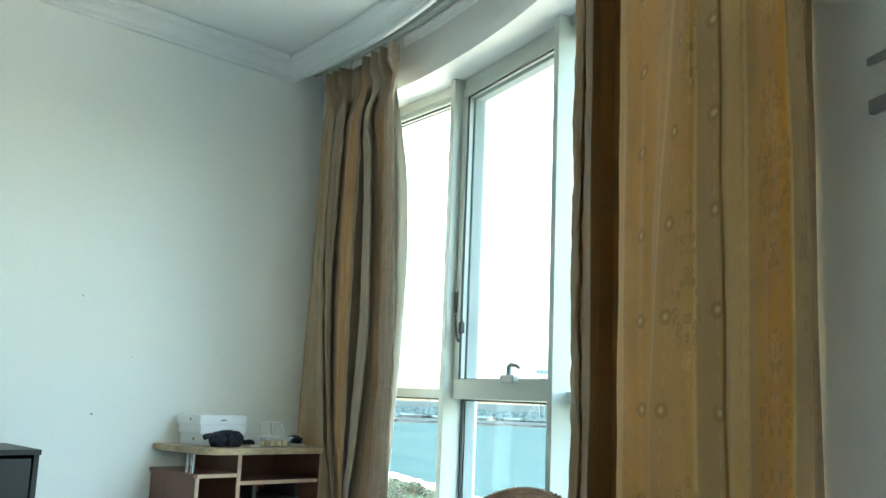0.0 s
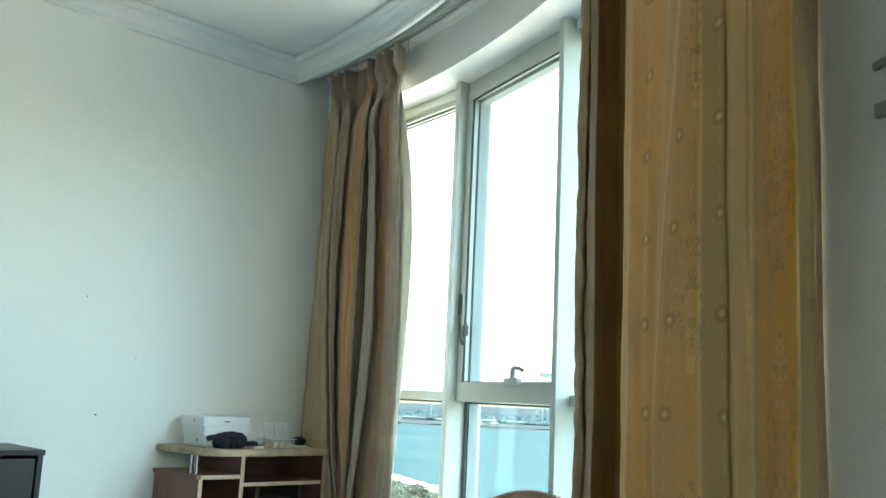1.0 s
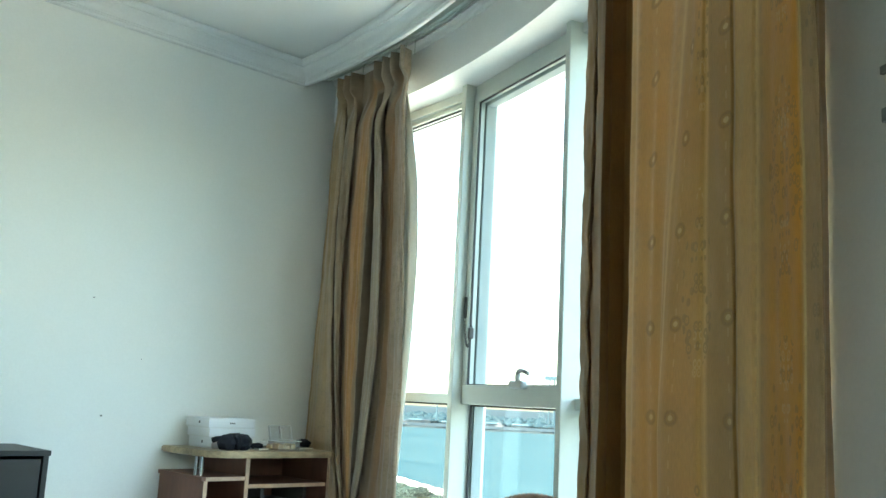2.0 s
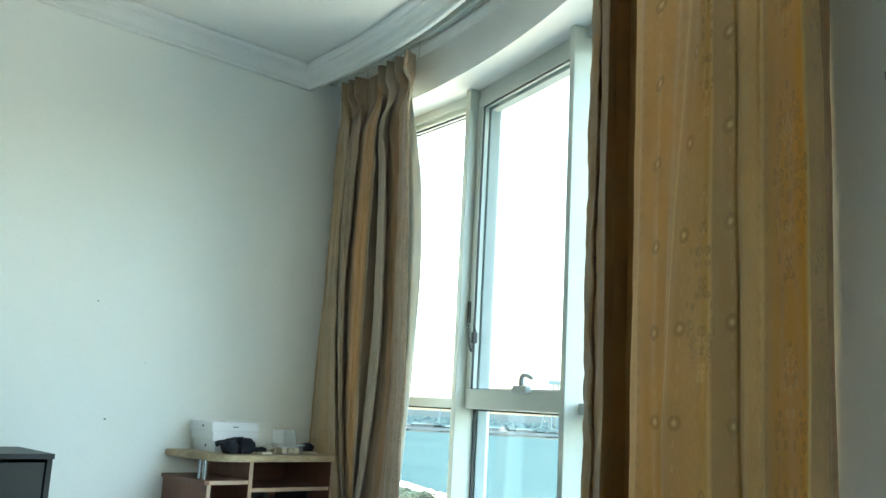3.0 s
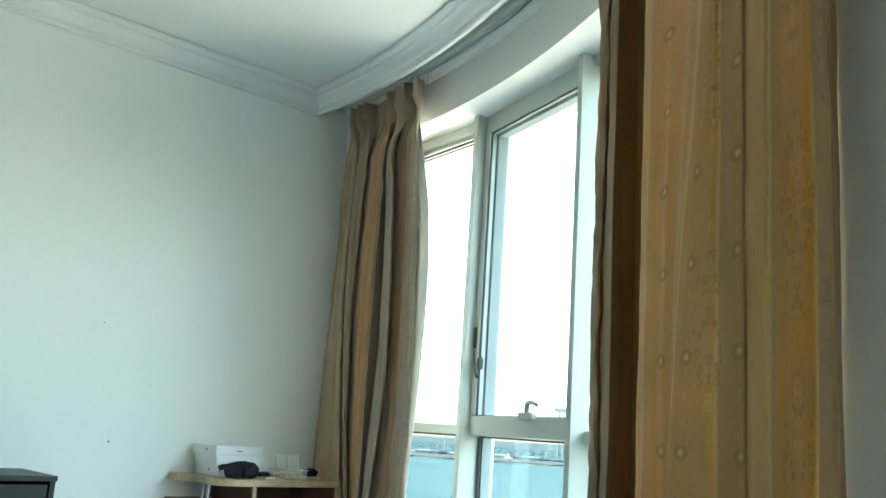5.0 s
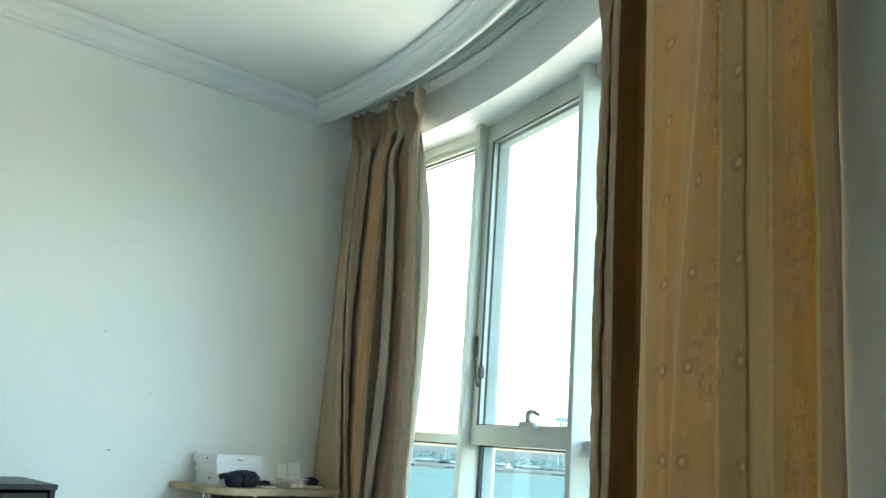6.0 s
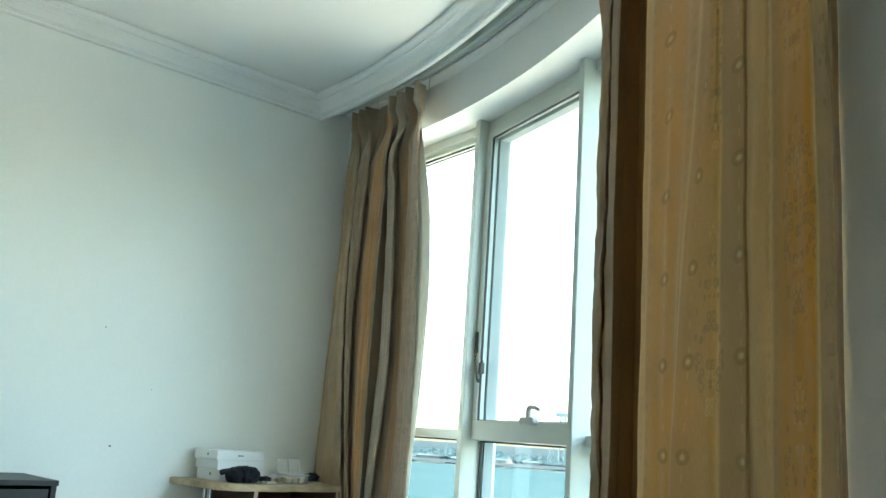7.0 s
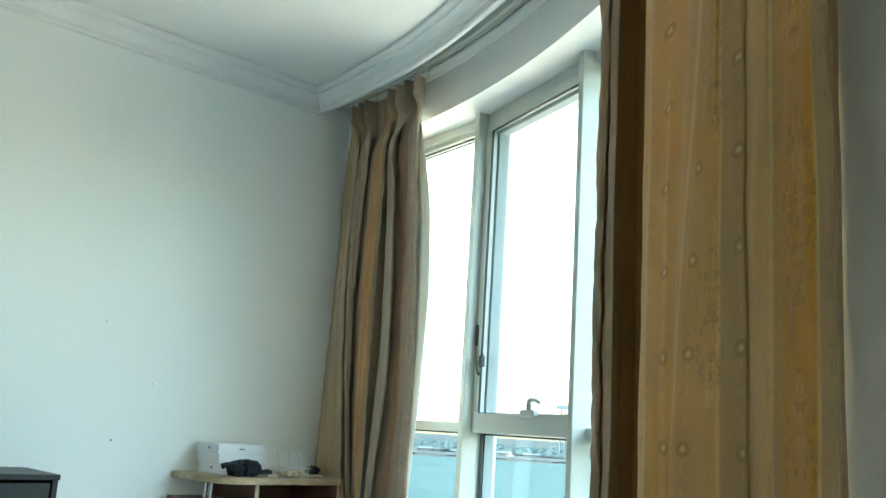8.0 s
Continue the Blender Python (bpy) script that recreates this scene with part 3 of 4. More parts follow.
# the wide drawn curtain beside the plain wall
WIDE = [
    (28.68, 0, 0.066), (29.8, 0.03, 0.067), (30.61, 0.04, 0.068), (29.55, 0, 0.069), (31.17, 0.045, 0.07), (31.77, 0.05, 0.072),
    # the recessed fold, whose shade is painted dark in the stops
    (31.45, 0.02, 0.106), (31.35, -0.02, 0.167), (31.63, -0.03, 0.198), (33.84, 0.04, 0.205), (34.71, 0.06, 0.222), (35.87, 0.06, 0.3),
    (36.37, 0.05, 0.355), (36.72, 0.057, 0.367), (37.38, 0.061, 0.411), (38.32, 0.057, 0.498), (38.38, 0.0515, 0.514), (38.52, 0.0495, 0.531),
    (39.55, 0.0475, 0.633), (39.58, 0.0435, 0.645), (39.82, 0.049, 0.657), (40.21, 0.054, 0.686), (40.45, 0.0535, 0.713), (40.49, 0.0485, 0.729),
    (40.85, 0.048, 0.771), (41.5, 0.05, 0.843), (42.14, 0.055, 0.911), (42.24, 0.0555, 0.923), (42.26, 0.052, 0.935), (42.53, 0.052, 0.971),
    (42.68, 0.049, 0.999), (41.2, -0.03, 0.999), (40.15, -0.1, 0.999),
]


def wide_relief(ph, z):
    crumple = 0.008 * ease((31.2 - ph) / 0.8) * (noise.noise(Vector((ph * 1.5, z * 6.0, 2.2))) + 0.8 * noise.noise(Vector((ph * 5.0, z * 17.0, 5.2))))
    return crumple + 0.009 * noise.noise(Vector((ph * 0.8, z * 1.2, 0.4))) + 0.003 * noise.noise(Vector((ph * 2.6, z * 6.0, 1.3)))


def wide_heading(ph, z):
    pleat = 0.5 + 0.5 * math.cos(2 * math.pi * (ph - 36.9) / 2.6)
    return 0.7 * ease((z - 2.1) / 0.3), 0.01 + 0.05 * pleat ** 3


def wide_lean(ph, z):
    """The middle folds hang a little out of plumb."""
    return 1.9 * max(-0.5, min(0.5, z - 1.45)) * math.exp(-((ph - 37.3) / 0.85) ** 2) + 0.05 * noise.noise(Vector((ph * 0.4, z * 1.1, 3.1)))


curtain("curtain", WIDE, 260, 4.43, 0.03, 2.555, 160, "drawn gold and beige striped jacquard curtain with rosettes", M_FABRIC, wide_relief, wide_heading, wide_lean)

# the bunched curtain in the corner, pinch-pleated at its heading: angle high up, half-way and low down, then depth, fold by fold
BUNCH = [
    (0.5, 0.5, 0.5, -0.165), (1.4, 1.3, 0.7, -0.05), (3.08, 3.0, 2.9, 0.01), (4.2, 4.18, 5.4, 0.03), (2.54, 2.7, 4.12, -0.05), (4.52, 4.56, 5.94, 0.03),
    (5.14, 4.84, 5.9, 0.02), (3.66, 3.54, 4.46, -0.05), (5.1, 5.16, 5.72, 0.0), (6.36, 6.02, 6.84, 0.035), (7.3, 7.0, 7.3, 0.04),
    (7.58, 7.46, 7.5, 0.03), (6.76, 7.24, 6.96, -0.02), (7.96, 8.52, 8.1, 0.03), (8.94, 9.6, 8.98, 0.045), (6.8, 7.64, 6.98, -0.05),
    (8.3, 9.0, 8.44, 0.0), (9.28, 9.84, 9.8, 0.01), (10.34, 10.9, 11.14, 0.035), (11.2, 12.0, 12.44, 0.04), (9.28, 9.82, 10.24, -0.04),
]
FINGERS = ((3.15, 0.26), (3.85, 0.26), (4.6, 0.26), (7.15, 0.34), (8.1, 0.34), (9.05, 0.36), (10.2, 0.3))
PINCHES = ((4.0, 2.4, 0.9), (8.15, 2.385, 1.2))
Z_HEAD, Z_TOP = 2.385, 2.497


def bunch_point(s, z):
    """Angle and depth of the bunched cloth at s from 0 to 1 across it and at height z."""
    f = s * (len(BUNCH) - 1)
    i = min(int(f), len(BUNCH) - 2)
    f -= i
    g = f * f * (3 - 2 * f)
    h = max(0.5, min(2.3, z))
    wt = ((h - 1.518) * (h - 0.793) / (0.638 * 1.363), (h - 2.156) * (h - 0.793) / (-0.638 * 0.725), (h - 2.156) * (h - 1.518) / (1.363 * 0.725))
    a, b = (sum(w * q for w, q in zip(wt, BUNCH[k])) for k in (i, i + 1))
    ph = a + (b - a) * f
    d = BUNCH[i][3] + (BUNCH[i + 1][3] - BUNCH[i][3]) * g
    d += 0.008 * noise.noise(Vector((ph * 0.7, z * 1.6, 9.4))) + 0.005 * noise.noise(Vector((s * 22.0, z * 5.0, 4.4))) + 0.004 * noise.noise(Vector((s * 40.0, z * 14.0, 7.7)))
    d += 0.011 * noise.noise(Vector((s * 70.0, z * 0.9, 2.7))) * ease((2.3 - z) / 0.2)
    # slanting drags that run down from the large pleat
    drag = math.sin((ph - 8.3) * 5.2 + (z - 2.2) * 16.0) * math.exp(-((ph - 8.6) / 1.0) ** 2 - ((z - 2.18) / 0.13) ** 2)
    d += 0.024 * drag
    # the heading: stitched fingers in two groups
    k = ease((z - 2.2) / 0.2) * ease((s - 0.02) / 0.04)
    head = float(np.interp(s, (0.05, 0.32, 0.5, 0.87, 0.95, 1.0), (2.3, 4.9, 6.8, 9.75, 10.3, 9.9)))
    for c, zp, reach in PINCHES:
        near = ease((reach * 1.25 - abs(head - c)) / (reach * 0.5))
        head -= 0.42 * (head - c) * near * math.exp(-((z - zp) / 0.028) ** 2)
    fingers = max(ease(1.0 - abs(head - c) / w) for c, w in FINGERS)
    flare = 0.034 + 0.03 * ease((z - Z_HEAD + 0.03) / 0.06)
    top = -0.028 + flare * fingers + 0.006 * noise.noise(Vector((head * 2.0, z * 12.0, 1.1)))
    return ph + (head - ph) * k, d + (top - d) * k


def bunched_curtain(columns, rows):
    holder = thing("curtain", (*bow(4.43, 6.0), 0.03), "bunched gold and beige striped curtain with pinch pleats", "curtain", "window curtains")
    inv = holder.matrix_world.inverted()
    verts, faces, uvs = [], [], []
    n = columns + 1
    for j in range(rows + 1):
        t = j / rows
        for i in range(n):
            s = i / columns
            edge = 0.012 * noise.noise(Vector((s * 9.0, 0.0, 3.0)))
            z = 0.03 + (Z_TOP + edge - 0.03) * (1 - (1 - t) ** 1.25)
            ph, d = bunch_point(s, z)
            verts.append(inv @ Vector((*bow(4.43 - d, ph), z)))
            uvs.append((s, z))
    for j in range(rows):
        for i in range(n - 1):
            a = j * n + i
            faces.append((a, a + 1, a + n + 1, a + n))
    me = bpy.data.meshes.new("cloth")
    me.from_pydata(verts, [], faces)
    layer = me.uv_layers.new(name="UVMap")
    for lp in me.loops:
        layer.data[lp.index].uv = uvs[lp.vertex_index]
    for p in me.polygons:
        p.use_smooth = True
    me.materials.append(M_FABRIC_PLAIN)
    cloth = new("cloth", me)
    cloth.parent = holder
    cloth.modifiers.new("thickness", "SOLIDIFY").thickness = 0.003
    return holder


pinches = bunched_curtain(420, 130)
for phi in (3.3, 4.75, 7.3, 8.3, 9.35, 10.35):
    x, y = bow(4.455, phi)
    p = pinches.matrix_world.inverted() @ Vector((x, y, 2.47))
    part("hook", tube([p, p + Vector((0, 0, 0.06)), p + Vector((0.004, 0.004, 0.078))], 0.0022, 6), M_FRAME, pinches, "white plastic curtain hook")

# pale lining that bellies out behind the bunched curtain
verts, faces = [], []
inv = pinches.matrix_world.inverted()
for j in range(61):
    z = 0.05 + 2.38 * j / 60
    edge = 10.55 + 0.72 * math.exp(-((z - 1.45) / 0.55) ** 2) - 1.6 * ease((z - 1.85) / 0.65)
    for i in range(13):
        ph = edge - 1.9 * (1 - i / 12)
        x, y = bow(4.475 + 0.008 * math.sin(i * 0.9 + z * 2) + 0.004 * noise.noise(Vector((i * 0.4, z * 3, 0))), ph)
        verts.append(inv @ Vector((x, y, z)))
for j in range(60):
    for i in range(12):
        a = j * 13 + i
        faces.append((a, a + 1, a + 14, a + 13))
me = bpy.data.meshes.new("lining")
me.from_pydata(verts, [], faces)
for p in me.polygons:
    p.use_smooth = True
me.materials.append(M_LINING)
lin = tagged(new("lining", me), "pale translucent curtain lining")
lin.parent = pinches
lin.modifiers.new("thickness", "SOLIDIFY").thickness = 0.002

# ---- desk in the corner ----
DX0, DX1, DY0, DY1, DZ = XW + 0.006, -3.185, 1.775, 2.375, 0.768
desk = thing("computer_desk", (XW + 0.2, 2.08, 0), "worn red-brown laminate desk with open shelves and oak-look top", "desk")
D = pose(XW + 0.2, 2.062, 0).inverted()


def at_desk(bm):
    bmesh.ops.transform(bm, matrix=D, verts=bm.verts)
    return bm


def slab_outline(x0, x1, y0, y1, r):
    pts = [(x0, y1), (x0, y0 - 0.01)]
    pts += [(x1 - r + r * math.sin(a), y0 + 0.04 + r - r * math.cos(a) - 0.03 * (1 - math.sin(a))) for a in steps(0, math.pi / 2, 8)]
    pts += [(x1, y1)]
    return pts


bm = prism(slab_outline(DX0, DX1, DY0, DY1 + 0.0, 0.09), DZ - 0.026, DZ)
bmesh.ops.bevel(bm, geom=[e for e in bm.edges if abs(e.verts[0].co.z - e.verts[1].co.z) < 1e-4], offset=0.004, segments=2, affect="EDGES")
part("desk_top", at_desk(bm), M_TOP, desk, "oak-look desk top with worn edges")
for y0, y1, zt in ((1.955, 1.972, DZ - 0.026), (2.356, 2.373, DZ - 0.026)):
    part("side_panel", at_desk(box((DX0, y0, 0.0), (DX1 - 0.022, y1, zt), 0.001)), M_WOOD, desk)
    part("edge_strip", at_desk(box((DX1 - 0.022, y0, 0.0), (DX1 - 0.02, y1, zt))), M_EDGE, desk, "pale worn edge band")
part("side_panel", at_desk(box((DX0, 1.768, 0.0), (DX1 - 0.012, 1.784, 0.655), 0.001)), M_WOOD, desk)
part("edge_strip", at_desk(box((DX1 - 0.012, 1.768, 0.0), (DX1 - 0.01, 1.784, 0.655))), M_EDGE, desk, "pale worn edge band")
part("shelf", at_desk(box((DX0, 1.76, 0.655), (DX1 - 0.015, 1.955, 0.67), 0.001)), M_WOOD, desk)
part("edge_strip", at_desk(box((DX1 - 0.015, 1.778, 0.655), (DX1 - 0.013, 1.95, 0.67))), M_EDGE, desk, "pale worn edge band")
part("shelf", at_desk(box((DX0, 1.972, 0.622), (DX1 - 0.03, 2.356, 0.637), 0.001)), M_WOOD, desk)
part("edge_strip", at_desk(box((DX1 - 0.03, 1.972, 0.622), (DX1 - 0.028, 2.356, 0.637))), M_EDGE, desk, "pale worn edge band")
part("shelf", at_desk(box((DX0, 1.784, 0.08), (DX1 - 0.03, 2.356, 0.096), 0.001)), M_WOOD, desk)
part("back_panel", at_desk(box((DX0 + 0.001, 2.1, 0.1), (DX0 + 0.012, 2.356, DZ - 0.026))), M_WOOD, desk)
part("back_panel", at_desk(box((DX0 + 0.002, 1.784, 0.1), (DX0 + 0.012, 1.955, 0.655))), M_WOOD, desk)
part("pole", at_desk(tube([(-3.255, 1.786, 0.668), (-3.255, 1.786, DZ - 0.024)], 0.008, 14)), M_CHROME, desk, "chrome tube support")
part("pole", at_desk(tube([(-3.285, 1.78, 0.668), (-3.285, 1.78, DZ - 0.024)], 0.008, 14)), M_CHROME, desk, "chrome tube support")
part("keyboard_tray", at_desk(box((-3.5, 2.06, 0.545), (-3.24, 2.3, 0.557), 0.003)), M_BLACK, desk, "black pull-out tray under the shelf")
for y in (2.075, 2.285):
    part("tray_runner", at_desk(box((-3.5, y - 0.008, 0.557), (-3.26, y + 0.008, 0.6225))), M_METAL, desk, "dark metal runner")

# three flat white cartons stacked on the desk
z = DZ
for k, (x0, x1, y0, y1, h) in enumerate(((-3.545, -3.352, 1.893, 2.085, 0.044), (-3.535, -3.35, 1.878, 2.092, 0.037), (-3.542, -3.35, 1.872, 2.088, 0.041))):
    t = thing("carton", ((x0 + x1) / 2, (y0 + y1) / 2, z), "flat white glossy product carton stacked on the desk", "box", "stacked cartons")
    dx, dy = (x1 - x0) / 2, (y1 - y0) / 2
    part("lid", box((-dx, -dy, h * 0.12), (dx, dy, h), 0.0015), M_BOX, t)
    part("base", box((-dx + 0.001, -dy + 0.001, 0), (dx - 0.001, dy - 0.001, h * 0.118)), M_BOXSIDE, t)
    if k != 1:
        part("emblem", box((0.012, -dy - 0.0006, h * 0.42), (0.022, -dy + 0.001, h * 0.66), 0.0), M_INK, t, "small black emblem")
    if k == 2:
        for a, b in ((-0.012, -0.006), (-0.004, 0.0), (0.002, 0.006), (0.008, 0.012)):
            part("print", box((dx - 0.001, a, h * 0.45), (dx + 0.0005, b, h * 0.58)), M_INK, t, "small grey line of print")
    z += h

# soft navy pouch in front of the cartons
pouch = thing("pouch", (-3.275, 1.948, DZ), "crumpled navy cloth pouch tied in the middle, lying on the desk", "pouch")


def lump(c, s, seed, parent, name, material, squash=0.35):
    bm = bmesh.new()
    bmesh.ops.create_icosphere(bm, subdivisions=4, radius=1.0)
    for v in bm.verts:
        p = v.co.normalized()
        k = 1 + 0.22 * noise.noise(p * 2.1 + Vector((seed, 0, 0))) + 0.08 * noise.noise(p * 6 + Vector((0, seed, 0)))
        q = Vector((p.x * s[0], p.y * s[1], p.z * s[2])) * k + Vector(c)
        if q.z < 0.001:
            q.z = 0.001
        v.co = q
    return part(name, bm, material, parent, "", True)


lump((0.0, -0.03, 0.028), (0.036, 0.038, 0.034), 1.0, pouch, "left_lobe", M_NAVY)
lump((0.004, 0.036, 0.029), (0.038, 0.04, 0.034), 4.0, pouch, "right_lobe", M_NAVY)
lump((0.02, 0.002, 0.032), (0.026, 0.014, 0.033), 6.0, pouch, "knot", M_NAVY)
part("strap", tube([(-0.02, -0.085, 0.036), (-0.01, -0.076, 0.042), (-0.008, -0.05, 0.046), (0.0, -0.02, 0.058), (0.01, 0.02, 0.063)], [0.011, 0.011, 0.01, 0.008, 0.006], 8), M_NAVY, pouch, "", True)

t = thing("notepad", (-3.27, 2.075, DZ), "small cream paper pad beside the pouch", "notepad")
part("pages", box((-0.02, -0.022, 0), (0.02, 0.026, 0.008), 0.001), M_CREAM, t)
part("cover", box((-0.02, -0.022, 0.0082), (0.02, 0.0, 0.0092)), M_INK, t, "dark printed cover")
t = thing("mouse", (-3.34, 2.098, DZ), "dark computer mouse lying on the desk", "mouse")
lump((0, 0, 0.012), (0.022, 0.03, 0.013), 2.0, t, "shell", M_NAVY)
t = thing("card", (-3.36, 2.352, DZ), "pale folded card lying on the desk", "card")
part("sheet", box((-0.03, -0.04, 0), (0.03, 0.03, 0.006), 0.001), M_CREAM, t)
t = thing("cap", (-3.37, 2.352, DZ + 0.0062), "small black rounded object on a card near the curtain", "mouse")
lump((0, 0, 0.014), (0.028, 0.036, 0.022), 7.0, t, "shell", M_NAVY)

# clear plastic food tub with biscuits, lid leaning beside it
tub = thing("food_tub", (-3.3, 2.207, DZ), "open clear plastic tub holding pale biscuits", "container")
for k, (lo, hi) in enumerate((((-0.045, -0.05, 0.0), (0.045, 0.05, 0.0015)), ((-0.045, -0.05, 0.0015), (-0.0435, 0.05, 0.036)), ((0.0435, -0.05, 0.0015), (0.045, 0.05, 0.036)), ((-0.0435, -0.05, 0.0015), (0.0435, -0.0485, 0.036)), ((-0.0435, 0.0485, 0.0015), (0.0435, 0.05, 0.036)))):
    part("tub_wall", box(lo, hi), M_PLASTIC, tub)
for x0, x1, y0, y1 in ((-0.05, -0.044, -0.055, 0.055), (0.044, 0.05, -0.055, 0.055), (-0.044, 0.044, -0.055, -0.049), (-0.044, 0.044, 0.049, 0.055)):
    part("rim", box((x0, y0, 0.036), (x1, y1, 0.039), 0.001), M_RIM, tub)
for k, y in enumerate((-0.035, -0.002, 0.028)):
    bm = box((-0.03, y - 0.012, 0.002), (0.032, y + 0.012, 0.026 - 0.004 * (k % 2)), 0.005)
    part("biscuit", bm, M_BISCUIT, tub, "pale golden biscuit")
lid = bmesh.new()
for lo, hi in (((-0.048, -0.052, 0.0), (0.048, 0.052, 0.0016)), ((-0.05, -0.054, 0.0), (-0.047, 0.054, 0.012)), ((0.047, -0.054, 0.0), (0.05, 0.054, 0.012)), ((-0.05, -0.054, 0.0), (0.05, -0.051, 0.012)), ((-0.05, 0.051, 0.0), (0.05, 0.054, 0.012)), ((-0.05, -0.002, 0.0), (0.05, 0.002, 0.01))):
    box(lo, hi, 0.0, lid)
LID_AT = Matrix.Translation((-0.042, 0.0, 0.066)) @ Euler((0, radians(72), 0)).to_matrix().to_4x4() @ Matrix.Diagonal((0.6, 1, 1, 1))
bmesh.ops.transform(lid, matrix=LID_AT, verts=lid.verts)
lid_ob = part("lid", lid, M_PLASTIC, tub, "clear lid standing open")
for p, q in (((-0.05, -0.054), (0.05, -0.054)), ((0.05, -0.054), (0.05, 0.054)), ((0.05, 0.054), (-0.05, 0.054)), ((-0.05, 0.054), (-0.05, -0.054)), ((-0.05, 0.0), (0.05, 0.0))):
    part("lid_edge", tube([LID_AT @ Vector((*p, 0.014)), LID_AT @ Vector((*q, 0.014))], 0.0016, 6), M_RIM, lid_ob, "milky moulded lid edge")
t = thing("food_bag", (-3.34, 2.15, DZ), "crumpled clear plastic bag with pale snacks", "bag")
lump((0, 0, 0.016), (0.04, 0.038, 0.022), 11.0, t, "film", M_PLASTIC)
part("biscuit", box((-0.01, 0.0, 0.002), (0.03, 0.03, 0.02), 0.005), M_BISCUIT, t, "pale golden biscuit")

# ---- black cabinet against the long wall ----
cab = thing("cabinet", (-3.375, 0.709, 0), "low black laminate cabinet against the white wall", "cabinet")
cx0, cx1, cy0, cy1, cz = -0.185, 0.17, -0.5, 0.487, 0.77
part("top", box((cx0, cy0 - 0.004, cz - 0.018), (cx1 + 0.006, cy1 + 0.004, cz), 0.002), M_BLACK, cab)
for y0, y1 in ((cy0, cy0 + 0.018), (cy1 - 0.018, cy1)):
    part("side_panel", box((cx0, y0, 0.0), (cx1, y1, cz - 0.018), 0.001), M_BLACK, cab)
part("back_panel", box((cx0, cy0 + 0.018, 0.06), (cx0 + 0.006, cy1 - 0.018, cz - 0.018)), M_BLACK, cab)
part("base", box((cx0, cy0 + 0.018, 0.03), (cx1 - 0.03, cy1 - 0.018, 0.06)), M_BLACK, cab)
for y0, y1, hy in ((cy0 + 0.022, -0.008, -0.04), (-0.004, cy1 - 0.024, 0.03)):
    dr = part("door", box((cx1 - 0.02, y0, 0.064), (cx1 - 0.004, y1, cz - 0.03), 0.002), M_BLACK, cab)
    part("handle", tube([(cx1 - 0.004, hy, 0.4), (cx1 + 0.02, hy, 0.41), (cx1 + 0.02, hy, 0.51), (cx1 - 0.004, hy, 0.52)], 0.005), M_METAL, dr, "dark metal pull")

# ---- rattan chair under the window ----
chair = thing("rattan_chair", (-1.27, 1.48, 0), "brown woven rattan chair with a rounded back", "chair", turn=40.0)


def back_point(u, v):
    """u from -1 to 1 across, v from 0 at the seat to 1 at the crown."""
    w = 0.21 * math.sqrt(max(0.0, 1 - max(0.0, v - 0.35) ** 2 / 0.4226)) if v > 0.35 else 0.21
    return Vector((u * w, 0.1 - 0.05 * u * u + 0.03 * v, 0.42 + 0.387 * v))


bm = bmesh.new()
for k in range(7):
    u = -0.9 + 0.3 * k
    tube([back_point(u, v) for v in steps(0, 0.9, 14)], 0.004, 5, bm)
edge = [(-0.205, 0.42), (-0.205, 0.555)] + [(0.205 * math.sin(a), 0.555 + 0.247 * math.cos(a)) for a in steps(-math.pi / 2, math.pi / 2, 24)[1:-1]] + [(0.205, 0.555), (0.205, 0.42)]
sheets = [[bm.verts.new((x, 0.112 + off - 0.05 * (x / 0.21) ** 2 + 0.02 * max(0.0, (z - 0.555) / 0.25), z)) for x, z in edge] for off in (0.0, 0.004)]
for vs in sheets:
    bm.faces.new(vs)
back = part("backrest", bm, M_WICKER, chair, "tightly woven rattan backrest", True)
for k in range(25):
    q = 1 - 0.035 * k
    path = [back_point(0, 0) + Vector((-0.21 * q, -0.05 * q * q, 0.0 + 0.135 * i / 14)) for i in range(15)]
    path += [Vector((0.21 * q * math.sin(a), 0.1 - 0.05 * (q * math.sin(a)) ** 2 + 0.02 * math.cos(a), 0.555 + 0.2516 * q * math.cos(a))) for a in steps(-math.pi / 2, math.pi / 2, int(130 * q) + 6)[1:]]
    path += [Vector((-p.x, p.y, p.z)) for p in reversed(path[:15])]
    for i, p in enumerate(path):
        p.y += 0.0025 * (1 if (i + k) % 2 else -1)
    part("strand", tube(path, [0.0076 if (i + k) % 2 else 0.0032 for i in range(len(path))], 6), M_WICKER, back, "", True)
rim = [back_point(1, v) for v in steps(0, 0.6, 14)]
for sgn in (-1, 1):
    part("back_rim", tube([Vector((sgn * p.x, p.y, p.z)) for p in rim], 0.009, 8), M_WICKER, chair, "wrapped rattan rim", True)
bm = bmesh.new()
for k in range(34):
    y = -0.33 + 0.45 * k / 33
    w = 0.21 * math.sqrt(max(0.05, 1 - ((y + 0.1) / 0.36) ** 4))
    pts = [(-w + 2 * w * i / 40, y, 0.42 + 0.003 * (1 if (i // 2 + k) % 2 else -1)) for i in range(41)]
    tube(pts, 0.0068, 5, bm)
part("seat", bm, M_WICKER, chair, "woven rattan seat", True)
for sx in (-0.17, 0.17):
    for sy in (-0.28, 0.08):
        part("leg", tube([(sx, sy, 0.415), (sx * 1.08, sy * 1.04, 0.0)], 0.014, 8), M_WICKER, chair, "", True)

# ---- flat-bar rack on the shaded wall ----
bx, by = bow(R_BEAM, 32.0)
rack = new("wall_rack")
rack.matrix_world = pose(bx, by, 0, 0, 0, -32.0)
